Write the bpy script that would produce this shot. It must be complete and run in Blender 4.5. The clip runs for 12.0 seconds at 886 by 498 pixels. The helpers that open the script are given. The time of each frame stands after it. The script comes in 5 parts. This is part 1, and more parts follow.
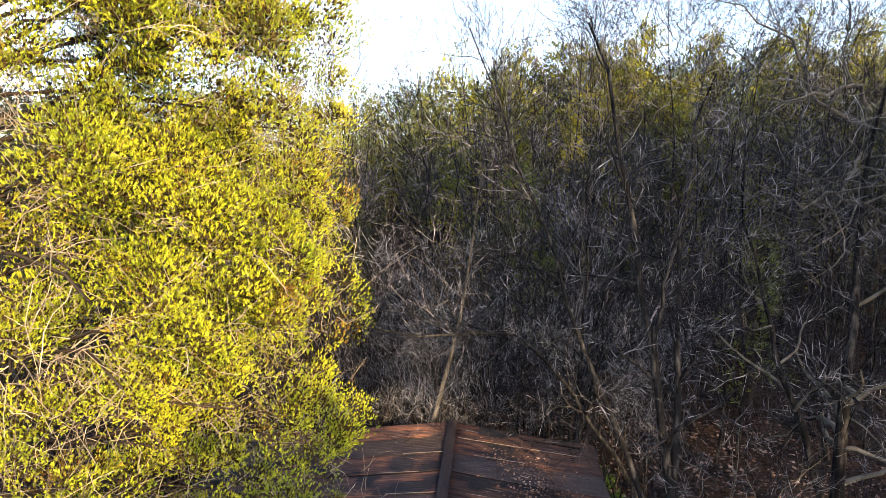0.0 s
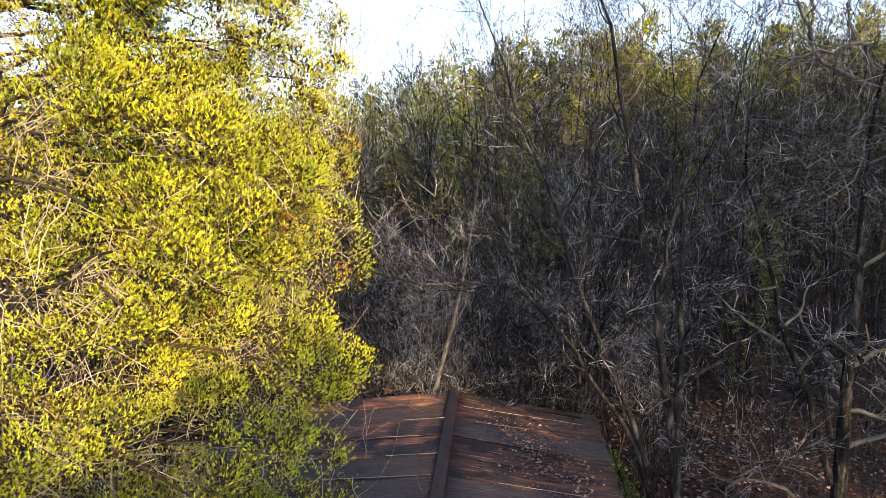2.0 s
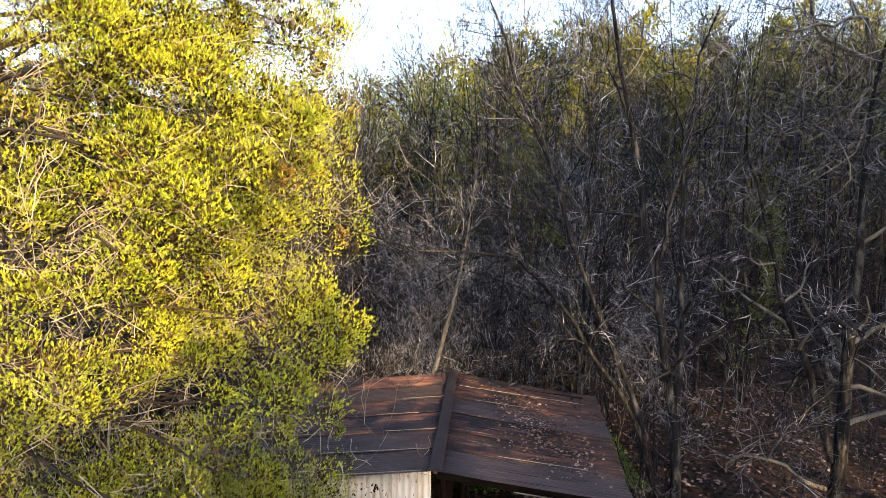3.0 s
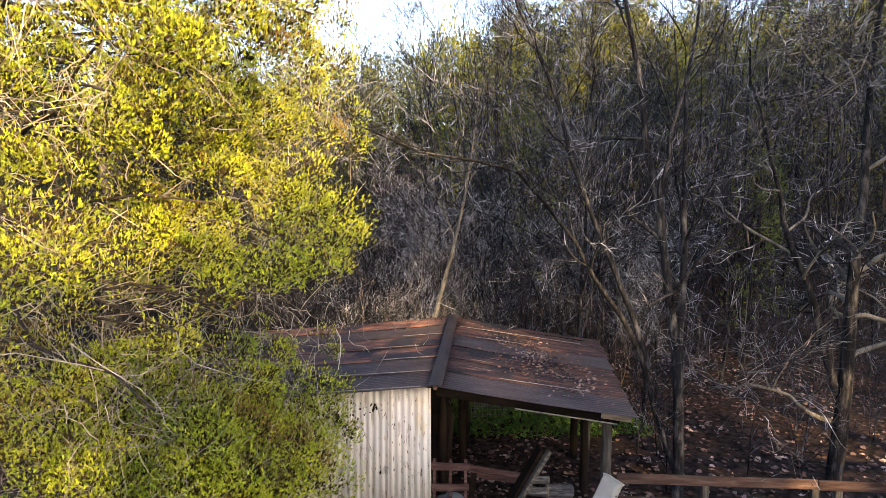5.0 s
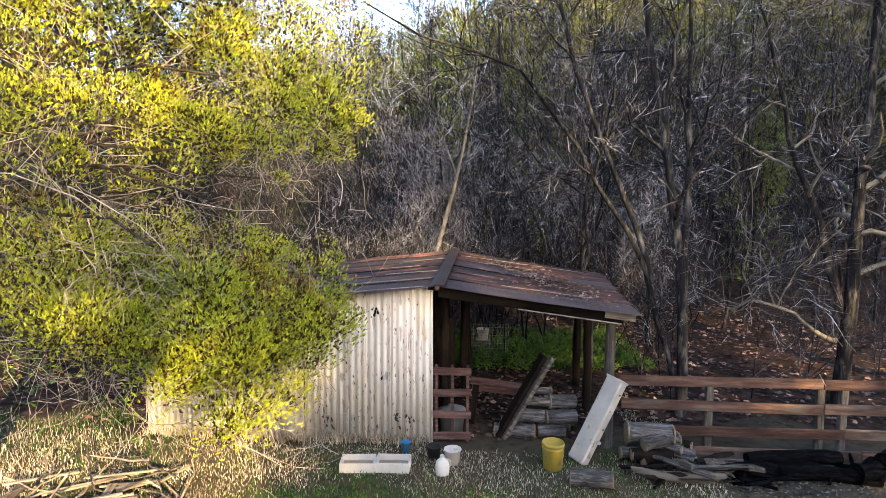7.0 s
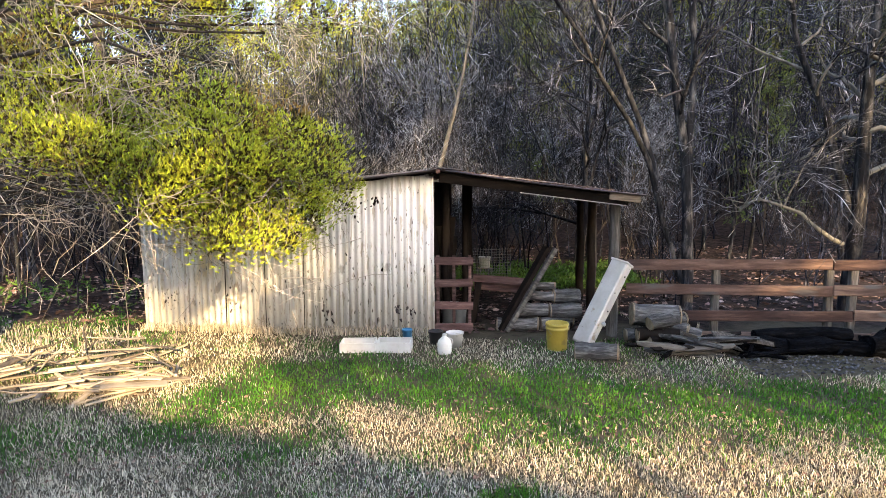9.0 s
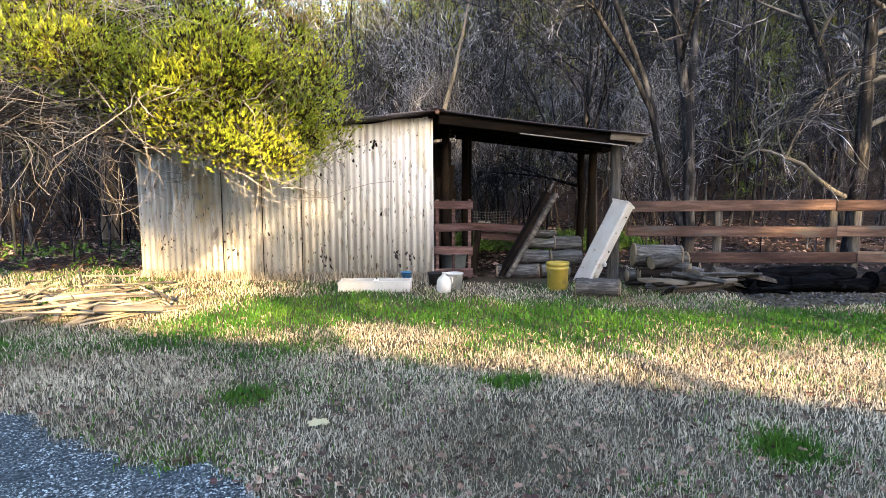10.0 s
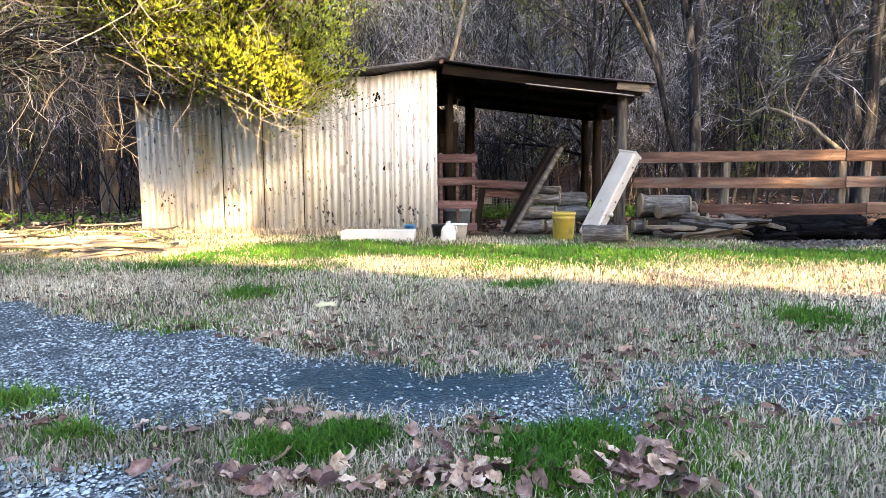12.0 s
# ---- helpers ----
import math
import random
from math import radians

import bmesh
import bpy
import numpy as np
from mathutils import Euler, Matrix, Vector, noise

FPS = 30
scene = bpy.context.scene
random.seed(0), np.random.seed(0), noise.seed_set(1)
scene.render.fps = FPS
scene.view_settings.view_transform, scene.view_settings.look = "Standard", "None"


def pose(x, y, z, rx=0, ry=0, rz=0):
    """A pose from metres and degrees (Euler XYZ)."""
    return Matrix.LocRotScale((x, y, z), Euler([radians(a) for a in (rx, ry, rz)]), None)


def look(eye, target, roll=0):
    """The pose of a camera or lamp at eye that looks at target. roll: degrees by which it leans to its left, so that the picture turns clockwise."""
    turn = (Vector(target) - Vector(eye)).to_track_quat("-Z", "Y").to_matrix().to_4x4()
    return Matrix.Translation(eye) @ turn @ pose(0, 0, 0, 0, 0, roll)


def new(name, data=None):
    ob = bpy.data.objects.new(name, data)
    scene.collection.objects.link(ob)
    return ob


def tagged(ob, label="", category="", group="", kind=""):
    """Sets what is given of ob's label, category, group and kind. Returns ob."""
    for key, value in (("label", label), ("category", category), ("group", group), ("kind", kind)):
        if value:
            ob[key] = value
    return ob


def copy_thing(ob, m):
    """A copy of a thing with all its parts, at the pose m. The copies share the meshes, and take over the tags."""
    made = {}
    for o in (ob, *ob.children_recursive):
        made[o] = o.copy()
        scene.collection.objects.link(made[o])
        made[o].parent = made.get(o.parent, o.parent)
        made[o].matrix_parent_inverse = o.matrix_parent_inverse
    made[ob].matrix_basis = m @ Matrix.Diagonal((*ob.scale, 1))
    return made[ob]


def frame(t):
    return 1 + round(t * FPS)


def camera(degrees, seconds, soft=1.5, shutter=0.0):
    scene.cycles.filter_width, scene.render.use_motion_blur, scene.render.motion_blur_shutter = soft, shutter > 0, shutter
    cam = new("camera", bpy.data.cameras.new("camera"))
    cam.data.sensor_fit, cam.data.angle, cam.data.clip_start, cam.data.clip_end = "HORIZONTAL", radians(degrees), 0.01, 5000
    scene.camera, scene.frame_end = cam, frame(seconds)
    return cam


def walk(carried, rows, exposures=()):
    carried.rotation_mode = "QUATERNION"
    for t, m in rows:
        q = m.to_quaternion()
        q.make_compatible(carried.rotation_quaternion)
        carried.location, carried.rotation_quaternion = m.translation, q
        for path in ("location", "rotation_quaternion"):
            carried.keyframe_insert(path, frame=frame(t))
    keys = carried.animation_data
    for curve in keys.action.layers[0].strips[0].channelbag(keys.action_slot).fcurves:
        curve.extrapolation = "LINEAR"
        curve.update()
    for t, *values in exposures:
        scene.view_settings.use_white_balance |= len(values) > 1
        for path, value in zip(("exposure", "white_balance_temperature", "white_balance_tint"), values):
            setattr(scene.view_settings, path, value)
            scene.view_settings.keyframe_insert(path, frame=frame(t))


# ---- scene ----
cam = camera(75.0, 12.0, 0.25)
METRES, EYE, TILT, LEAN, TURN = 6.75, 7.36, -5.0, 0.0, 0.0
ROWS = [
    (0.0, 0.0, 0.0, 0.0, 0.0, 0.0, -0.0),
    (0.5, 0.0004, 0.0014, -0.0168, 0.01, 0.0, -0.02),
    (1.0, 0.0, 0.0045, -0.0487, 0.02, 0.02, -0.05),
    (1.5, -0.0016, 0.0071, -0.0777, 0.03, 0.04, -0.04),
    (2.0, -0.0027, 0.0094, -0.1025, 0.06, 0.05, -0.02),
    (2.5, -0.0031, 0.0115, -0.1282, 0.02, 0.03, -0.08),
    (3.0, -0.0022, 0.0151, -0.1667, 0.02, 0.06, -0.11),
    (3.5, -0.0014, 0.02, -0.2188, 0.02, 0.11, -0.11),
    (5.5, -0.0016, 0.0369, -0.3971, 0.02, 0.17, -0.09),
    (6.0, -0.0016, 0.0398, -0.4461, 0.02, 0.11, -0.12),
    (6.5, -0.002, 0.0432, -0.5021, 0.07, 0.01, -0.18),
    (7.0, -0.0046, 0.0467, -0.5598, 0.08, -0.06, -0.19),
    (9.0, -0.0045, 0.0687, -0.7849, 0.18, -0.77, 0.25),
    (9.5, -0.0029, 0.0739, -0.8501, 0.16, -0.87, 0.23),
    (10.0, -0.0053, 0.0787, -0.9004, 0.11, -0.93, 0.25),
    (10.5, -0.0064, 0.0853, -0.9337, 0.1, -0.98, 0.26),
    (11.0, -0.0078, 0.0908, -0.9601, 0.08, -1.02, 0.27),
    (11.5, -0.0105, 0.0932, -0.9819, 0.06, -1.05, 0.28),
    (12.0, -0.0154, 0.0927, -0.9936, 0.04, -1.08, 0.29),
]
walk(cam, [(t, pose(0, 0, EYE, TILT, LEAN, TURN) @ pose(METRES * x, METRES * y, METRES * z, 90 + pitch, roll, yaw)) for t, x, y, z, yaw, pitch, roll in ROWS],
     exposures=[(0.0, 2.44, 6900, 16), (5.5, 2.86, 6900, 18), (7.0, 3.10, 6700, 16), (9.0, 3.36, 6500, 14), (10.0, 3.47, 6600, 14), (12.0, 3.90, 6850, 16)])

# ---- world, sun, exposure ----
SUN_AZ, SUN_EL = 27.0, 17.0      # degrees to the right of straight behind the first view, and above the horizon
sun_from = Vector((math.sin(radians(SUN_AZ)) * math.cos(radians(SUN_EL)), -math.cos(radians(SUN_AZ)) * math.cos(radians(SUN_EL)), math.sin(radians(SUN_EL))))
world = bpy.data.worlds.new("world")
scene.world = world
world.use_nodes = True
wn = world.node_tree
sky = wn.nodes.new("ShaderNodeTexSky")
sky.sky_type = "NISHITA"
sky.sun_disc = False
sky.sun_elevation = radians(SUN_EL)
sky.sun_rotation = math.atan2(sun_from.x, sun_from.y)
sky.dust_density = 1.6
sky.air_density = 1.0
sky.ozone_density = 1.0
wn.links.new(sky.outputs[0], wn.nodes["Background"].inputs[0])
wn.nodes["Background"].inputs[1].default_value = 0.15
sun = new("sun", bpy.data.lights.new("sun", "SUN"))
sun.data.energy = 3.7
sun.data.angle = radians(0.6)
sun.data.color = (1.0, 0.72, 0.36)
sun.matrix_world = look(sun_from * 60, (0, 0, 0))

rng = np.random.default_rng(7)


# ---- materials ----
def material(name, colors, scale=4.0, stretch=(1, 1, 1), rough=0.8, metal=0.0, bump=0.3, bump_scale=None, spots=None, coords="Object", vary=0.0, hue=0.0, trans=0.0, spec=None, tone=0.66):
    """Noise-driven colour ramp with grain, optional spots (colour, scale, threshold) and a little change from piece to piece.
    tone scales the given colours to the base colour."""
    m = bpy.data.materials.new(name)
    m.use_nodes = True
    t = m.node_tree
    n, l = t.nodes, t.links
    bsdf = n["Principled BSDF"]
    bsdf.inputs["Roughness"].default_value = rough
    bsdf.inputs["Metallic"].default_value = metal
    bsdf.inputs["Specular IOR Level"].default_value = spec if spec is not None else (0.06 if rough >= 0.75 else 0.25)
    co = n.new("ShaderNodeTexCoord")
    mp = n.new("ShaderNodeMapping")
    mp.inputs["Scale"].default_value = stretch
    l.new(co.outputs[coords], mp.inputs["Vector"])
    info = n.new("ShaderNodeObjectInfo")
    if coords == "Object":
        off = n.new("ShaderNodeVectorMath")
        off.operation = "MULTIPLY"
        off.inputs[1].default_value = (37.0, 23.0, 51.0)
        l.new(info.outputs["Random"], off.inputs[0])
        l.new(off.outputs[0], mp.inputs["Location"])
    nz = n.new("ShaderNodeTexNoise")
    nz.inputs["Scale"].default_value = scale
    nz.inputs["Detail"].default_value = 6
    nz.inputs["Roughness"].default_value = 0.65
    l.new(mp.outputs[0], nz.inputs["Vector"])
    ramp = n.new("ShaderNodeValToRGB")
    while len(ramp.color_ramp.elements) < len(colors):
        ramp.color_ramp.elements.new(0.5)
    for i, c in enumerate(colors):
        ramp.color_ramp.elements[i].position = 0.28 + 0.44 * i / max(1, len(colors) - 1)
        ramp.color_ramp.elements[i].color = (*(tone * q for q in c), 1)
    l.new(nz.outputs["Fac"], ramp.inputs["Fac"])
    out = ramp.outputs["Color"]
    for color, sc, th, *own in spots or ():
        sn = n.new("ShaderNodeTexNoise")
        sn.inputs["Scale"].default_value = sc
        sn.inputs["Detail"].default_value = 5
        if own:
            mp2 = n.new("ShaderNodeMapping")
            mp2.inputs["Scale"].default_value = own[0]
            l.new(co.outputs[coords], mp2.inputs["Vector"])
            l.new(mp.inputs["Location"].links[0].from_socket, mp2.inputs["Location"])
        l.new((mp2 if own else mp).outputs[0], sn.inputs["Vector"])
        mr = n.new("ShaderNodeMapRange")
        mr.inputs["From Min"].default_value = th
        mr.inputs["From Max"].default_value = th + 0.06
        l.new(sn.outputs["Fac"], mr.inputs["Value"])
        mix = n.new("ShaderNodeMixRGB")
        mix.inputs["Color2"].default_value = (*(tone * q for q in color), 1)
        l.new(mr.outputs[0], mix.inputs["Fac"])
        l.new(out, mix.inputs["Color1"])
        out = mix.outputs[0]
    if vary or hue:
        geo = n.new("ShaderNodeNewGeometry")
        add = n.new("ShaderNodeMath")
        l.new(geo.outputs["Random Per Island"], add.inputs[0])
        l.new(info.outputs["Random"], add.inputs[1])
        fr = n.new("ShaderNodeMath")
        fr.operation = "FRACT"
        l.new(add.outputs[0], fr.inputs[0])
        hsv = n.new("ShaderNodeHueSaturation")
        for key, amount, mid in (("Value", vary, 1.0), ("Hue", hue, 0.5)):
            r = n.new("ShaderNodeMapRange")
            r.inputs["To Min"].default_value = mid - amount
            r.inputs["To Max"].default_value = mid + amount
            l.new(fr.outputs[0], r.inputs["Value"])
            l.new(r.outputs[0], hsv.inputs[key])
        l.new(out, hsv.inputs["Color"])
        out = hsv.outputs[0]
    l.new(out, bsdf.inputs["Base Color"])
    if bump:
        bn = n.new("ShaderNodeTexNoise")
        bn.inputs["Scale"].default_value = bump_scale or scale * 4
        bn.inputs["Detail"].default_value = 4
        l.new(mp.outputs[0], bn.inputs["Vector"])
        b = n.new("ShaderNodeBump")
        b.inputs["Strength"].default_value = bump
        b.inputs["Distance"].default_value = 0.02
        l.new(bn.outputs["Fac"], b.inputs["Height"])
        l.new(b.outputs[0], bsdf.inputs["Normal"])
    if trans:
        tr = n.new("ShaderNodeBsdfTranslucent")
        l.new(out, tr.inputs["Color"])
        ms = n.new("ShaderNodeMixShader")
        ms.inputs[0].default_value = trans
        l.new(bsdf.outputs[0], ms.inputs[1])
        l.new(tr.outputs[0], ms.inputs[2])
        l.new(ms.outputs[0], n["Material Output"].inputs["Surface"])
    return m


# near-black for the wood's shade, light patches for sunlit stem edges
M_BARK = material("shaded_grey_bark", [(0.005, 0.0050, 0.0062), (0.016, 0.0160, 0.0190), (0.13, 0.124, 0.122)], 9, (1, 1, 0.25), 0.9, bump=0.8, bump_scale=30, vary=0.35)
# the wood's shade and bluish sky light are put into the twig colour
M_TWIG = material("shaded_twig_bark", [(0.0026, 0.0029, 0.0048), (0.0115, 0.0123, 0.0190), (0.105, 0.108, 0.142)], 3, rough=0.85, bump=0, vary=0.9)
# brighter blue copy of the twig colour, with sky light put in
M_TWIG_SKYLIT = material("skylit_twigs", [(0.030, 0.034, 0.046), (0.18, 0.195, 0.24), (0.70, 0.72, 0.80)], 2.6, rough=0.85, bump=0, vary=0.9)
M_PALE = material("pale_bark", [(0.045, 0.043, 0.039), (0.24, 0.225, 0.20)], 6, (1, 1, 0.3), 0.85, bump=0.4)
M_TWIG_PALE = material("pale_twigs", [(0.005, 0.0053, 0.0075), (0.034, 0.0350, 0.045), (0.56, 0.56, 0.62)], 2.6, rough=0.85, bump=0, vary=0.9)
M_CEDAR_BARK = material("cedar_bark", [(0.022, 0.017, 0.014), (0.065, 0.053, 0.045)], 8, (1, 1, 0.15), 0.9, bump=0.8)
# lighter copy of the cedar bark, sunlight on the far trunk put in
M_TAN_BARK = material("sunlit_cedar_bark", [(0.03, 0.024, 0.019), (0.085, 0.070, 0.056), (0.20, 0.165, 0.13)], 7, (1, 1, 0.12), 0.9, bump=0.9)
M_DEAD = material("dead_twigs", [(0.12, 0.105, 0.09), (0.50, 0.445, 0.39)], 3, rough=0.9, bump=0, vary=0.6)
M_CEDAR = material("cedar_foliage", [(0.062, 0.120, 0.010), (0.315, 0.37, 0.022), (0.63, 0.625, 0.040)], 1.6, rough=0.55, bump=0, vary=0.65, hue=0.025, trans=0.07, spots=[((0.20, 0.125, 0.024), 1.1, 0.580)])
# dry inner needles, darkened further to stand for shade inside the clumps
M_CEDAR_DRY_SHADE = material("dry_shaded_cedar", [(0.020, 0.019, 0.006), (0.050, 0.040, 0.014), (0.11, 0.075, 0.030)], 2.5, rough=0.8, bump=0, vary=0.6)
# yellow-green lightened for the sun on the crest
M_PINE = material("sunlit_pine", [(0.06, 0.10, 0.009), (0.36, 0.35, 0.022)], 0.35, rough=0.6, bump=0, vary=0.6, trans=0.25)
# evergreen colour darkened for the shade low in the wood
M_DARK_GREEN = material("shaded_evergreen", [(0.005, 0.013, 0.009), (0.017, 0.028, 0.017)], 0.6, rough=0.6, bump=0, vary=0.4, trans=0.2)
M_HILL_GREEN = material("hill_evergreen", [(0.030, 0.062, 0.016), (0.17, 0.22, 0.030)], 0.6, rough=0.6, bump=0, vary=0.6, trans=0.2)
M_GROUND = material("ground", [(0.030, 0.025, 0.018), (0.080, 0.068, 0.047), (0.052, 0.055, 0.026)], 3.0, rough=0.95, bump=0.6, bump_scale=25, spots=[((0.055, 0.042, 0.031), 3.0, 0.60)])
M_GRAVEL = material("gravel", [(0.008, 0.012, 0.016), (0.050, 0.066, 0.078), (0.20, 0.24, 0.26)], 60, rough=0.85, bump=0.9, bump_scale=75)
M_STONE = material("gravel_stone", [(0.10, 0.122, 0.130), (0.50, 0.565, 0.58)], 8, rough=0.8, bump=0, vary=0.75)
M_WALL = material("peeling_white_paint", [(0.70, 0.68, 0.63), (0.81, 0.795, 0.76), (0.95, 0.945, 0.925)], 2.0, (3.0, 1, 0.35), 0.7, bump=0.15, tone=0.55, spots=[
    ((0.70, 0.57, 0.36), 1.0, 0.575, (1.0, 1.0, 0.45)), ((0.42, 0.41, 0.38), 6.0, 0.655, (1, 1, 0.6)), ((0.52, 0.47, 0.40), 13.0, 0.60, (1.6, 1, 0.35)), ((0.13, 0.11, 0.09), 20.0, 0.635, (1.2, 1, 0.40)), ((0.22, 0.17, 0.12), 9.0, 0.68, (6, 1, 0.12)), ((0.56, 0.51, 0.44), 7.0, 0.60, (7, 1, 0.10))], vary=0.06)
M_RUST = material("rusted_tin", [(0.022, 0.019, 0.025), (0.070, 0.042, 0.040), (0.24, 0.105, 0.066)], 2.6, (0.45, 3.0, 1), 0.7, metal=0.2, bump=0.2, vary=0.4, spots=[((0.42, 0.34, 0.32), 3.0, 0.66, (0.30, 9.0, 1)), ((0.016, 0.016, 0.024), 0.9, 0.54, (1, 1, 1)), ((0.010, 0.010, 0.014), 5.0, 0.62, (0.3, 5.0, 1))])
M_TIN = material("dull_tin", [(0.030, 0.024, 0.028), (0.085, 0.068, 0.072)], 3, (0.5, 2, 1), 0.55, metal=0.3, bump=0.15, vary=0.2)
M_CAP = material("dark_ridge_tin", [(0.016, 0.014, 0.018), (0.055, 0.042, 0.044)], 4, (2, 0.5, 1), 0.6, metal=0.2, bump=0.15)
M_WOOD = material("weathered_wood", [(0.06, 0.048, 0.038), (0.14, 0.115, 0.092), (0.22, 0.19, 0.155)], 5, (0.6, 5, 5), 0.85, bump=0.4, vary=0.2)
M_POST = material("grey_post", [(0.03, 0.026, 0.023), (0.10, 0.09, 0.08), (0.22, 0.20, 0.18)], 5, (5, 5, 0.5), 0.88, bump=0.6, vary=0.35)
M_BOARD = material("brown_fence_board", [(0.032, 0.021, 0.018), (0.085, 0.054, 0.046), (0.21, 0.14, 0.11)], 3, (0.5, 4, 4), 0.8, bump=0.35, vary=0.45, hue=0.012, spots=[((0.09, 0.082, 0.078), 2.0, 0.60, (0.6, 3, 3))])
M_REDWOOD = material("reddish_pallet_board", [(0.036, 0.021, 0.020), (0.10, 0.058, 0.054), (0.21, 0.14, 0.13)], 4, (0.6, 5, 5), 0.8, bump=0.35, vary=0.3)
# old wood taken near-black, the shade inside the shed put in
M_DARKWOOD = material("old_shaded_wood", [(0.005, 0.004, 0.0035), (0.018, 0.0135, 0.011)], 5, (1, 1, 0.4), 0.9, bump=0.4, vary=0.2)
# near-black base colour of the front beam
M_BLACKWOOD = material("black_beam", [(0.003, 0.0026, 0.0024), (0.010, 0.008, 0.007)], 5, (0.6, 3, 3), 0.9, bump=0.4, spec=0.02)
M_LOG = material("log_bark", [(0.022, 0.021, 0.021), (0.098, 0.094, 0.092), (0.26, 0.252, 0.246)], 7, (0.5, 4, 4), 0.9, bump=1.0, vary=0.3)
M_CUT = material("cut_wood", [(0.14, 0.105, 0.07), (0.32, 0.255, 0.18)], 8, rough=0.85, bump=0.3, vary=0.15)
M_CHAR = material("charred_wood", [(0.001, 0.001, 0.0014), (0.0028, 0.0029, 0.0038), (0.016, 0.017, 0.021)], 9, (0.6, 3, 3), 0.8, bump=1.0, spec=0.02)
M_ASH = material("ash_stone", [(0.035, 0.032, 0.034), (0.17, 0.16, 0.165)], 8, rough=0.9, bump=0.4, vary=0.7)
M_YELLOW = material("yellow_plastic", [(0.30, 0.22, 0.035), (0.42, 0.33, 0.06)], 6, rough=0.5, bump=0.05, spots=[((0.25, 0.19, 0.06), 7, 0.60)])
M_WHITE = material("white_plastic", [(0.52, 0.51, 0.48), (0.70, 0.69, 0.67)], 5, rough=0.45, bump=0.05, spots=[((0.42, 0.39, 0.33), 8, 0.64)])
M_SCRAP = material("scrap_board", [(0.14, 0.11, 0.08), (0.32, 0.27, 0.21), (0.46, 0.40, 0.33)], 5, (0.5, 5, 5), 0.85, bump=0.3, vary=0.25)
M_ENAMEL = material("white_enamel", [(0.34, 0.325, 0.30), (0.50, 0.485, 0.465)], 4, rough=0.4, bump=0.05, spots=[((0.28, 0.23, 0.17), 8, 0.63), ((0.12, 0.10, 0.08), 22, 0.70)])
M_BLUE = material("blue_plastic", [(0.03, 0.14, 0.30), (0.05, 0.22, 0.42)], 5, rough=0.4, bump=0)
M_BLACK = material("black_plastic", [(0.012, 0.012, 0.013), (0.03, 0.03, 0.032)], 5, rough=0.5, bump=0.1)
M_EDGE = material("bright_tin_edge", [(0.12, 0.10, 0.10), (0.42, 0.39, 0.38)], 9, (1, 6, 1), 0.5, metal=0.2, bump=0.1)
M_STEEL = material("grey_wire", [(0.2, 0.2, 0.2), (0.34, 0.33, 0.31)], 20, rough=0.5, metal=0.6, bump=0)
M_GRASS_DRY = material("dry_grass", [(0.22, 0.195, 0.145), (0.50, 0.44, 0.345), (0.76, 0.68, 0.545)], 0.8, rough=0.8, bump=0, vary=0.7, trans=0.3)
M_GRASS_GREEN = material("green_grass", [(0.016, 0.075, 0.005), (0.045, 0.155, 0.010), (0.12, 0.24, 0.022)], 0.8, rough=0.65, bump=0, vary=0.55, trans=0.3)
M_LEAF = material("dead_leaf", [(0.075, 0.042, 0.034), (0.33, 0.205, 0.165), (0.60, 0.455, 0.385)], 1.5, rough=0.75, bump=0, vary=0.75, hue=0.03, trans=0.15)
M_LEAF_LAWN = material("brown_leaf", [(0.040, 0.022, 0.017), (0.19, 0.115, 0.09), (0.42, 0.30, 0.25)], 1.5, rough=0.8, bump=0, vary=0.75, hue=0.02)
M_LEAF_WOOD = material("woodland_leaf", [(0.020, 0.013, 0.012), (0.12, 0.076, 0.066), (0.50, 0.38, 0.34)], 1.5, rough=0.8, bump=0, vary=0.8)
M_LEAF_PALE = material("pale_leaf", [(0.40, 0.36, 0.2), (0.52, 0.48, 0.3)], 10, rough=0.7, bump=0.1)
M_TARP = material("grey_tarp", [(0.16, 0.19, 0.21), (0.26, 0.30, 0.33)], 5, rough=0.6, bump=0.3)
M_PLANT = material("forest_undergrowth", [(0.02, 0.07, 0.012), (0.13, 0.24, 0.028)], 2, rough=0.65, bump=0, vary=0.5, trans=0.3)

# the yard's earth gives way to leaf litter under the trees, along a ragged line; the wood's shade is put into the
# litter's colour
t = M_GROUND.node_tree
gp = t.nodes["Principled BSDF"]
near_color = gp.inputs["Base Color"].links[0].from_socket
pos = t.nodes.new("ShaderNodeNewGeometry")
sep = t.nodes.new("ShaderNodeSeparateXYZ")
t.links.new(pos.outputs["Position"], sep.inputs[0])
rag = t.nodes.new("ShaderNodeTexNoise")
rag.inputs["Scale"].default_value = 0.6
rag.inputs["Detail"].default_value = 5
t.links.new(pos.outputs["Position"], rag.inputs["Vector"])
edge = t.nodes.new("ShaderNodeMath")
edge.operation = "MULTIPLY_ADD"
edge.inputs[1].default_value = 5.0
t.links.new(rag.outputs["Fac"], edge.inputs[0])
t.links.new(sep.outputs["Y"], edge.inputs[2])
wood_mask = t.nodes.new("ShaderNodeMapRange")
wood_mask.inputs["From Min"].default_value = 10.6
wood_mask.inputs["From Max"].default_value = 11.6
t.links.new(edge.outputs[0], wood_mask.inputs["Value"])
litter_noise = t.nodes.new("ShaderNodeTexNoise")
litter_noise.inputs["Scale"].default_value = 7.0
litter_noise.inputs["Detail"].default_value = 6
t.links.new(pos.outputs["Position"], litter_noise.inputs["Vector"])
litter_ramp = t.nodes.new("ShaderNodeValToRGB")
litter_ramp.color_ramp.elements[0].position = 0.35
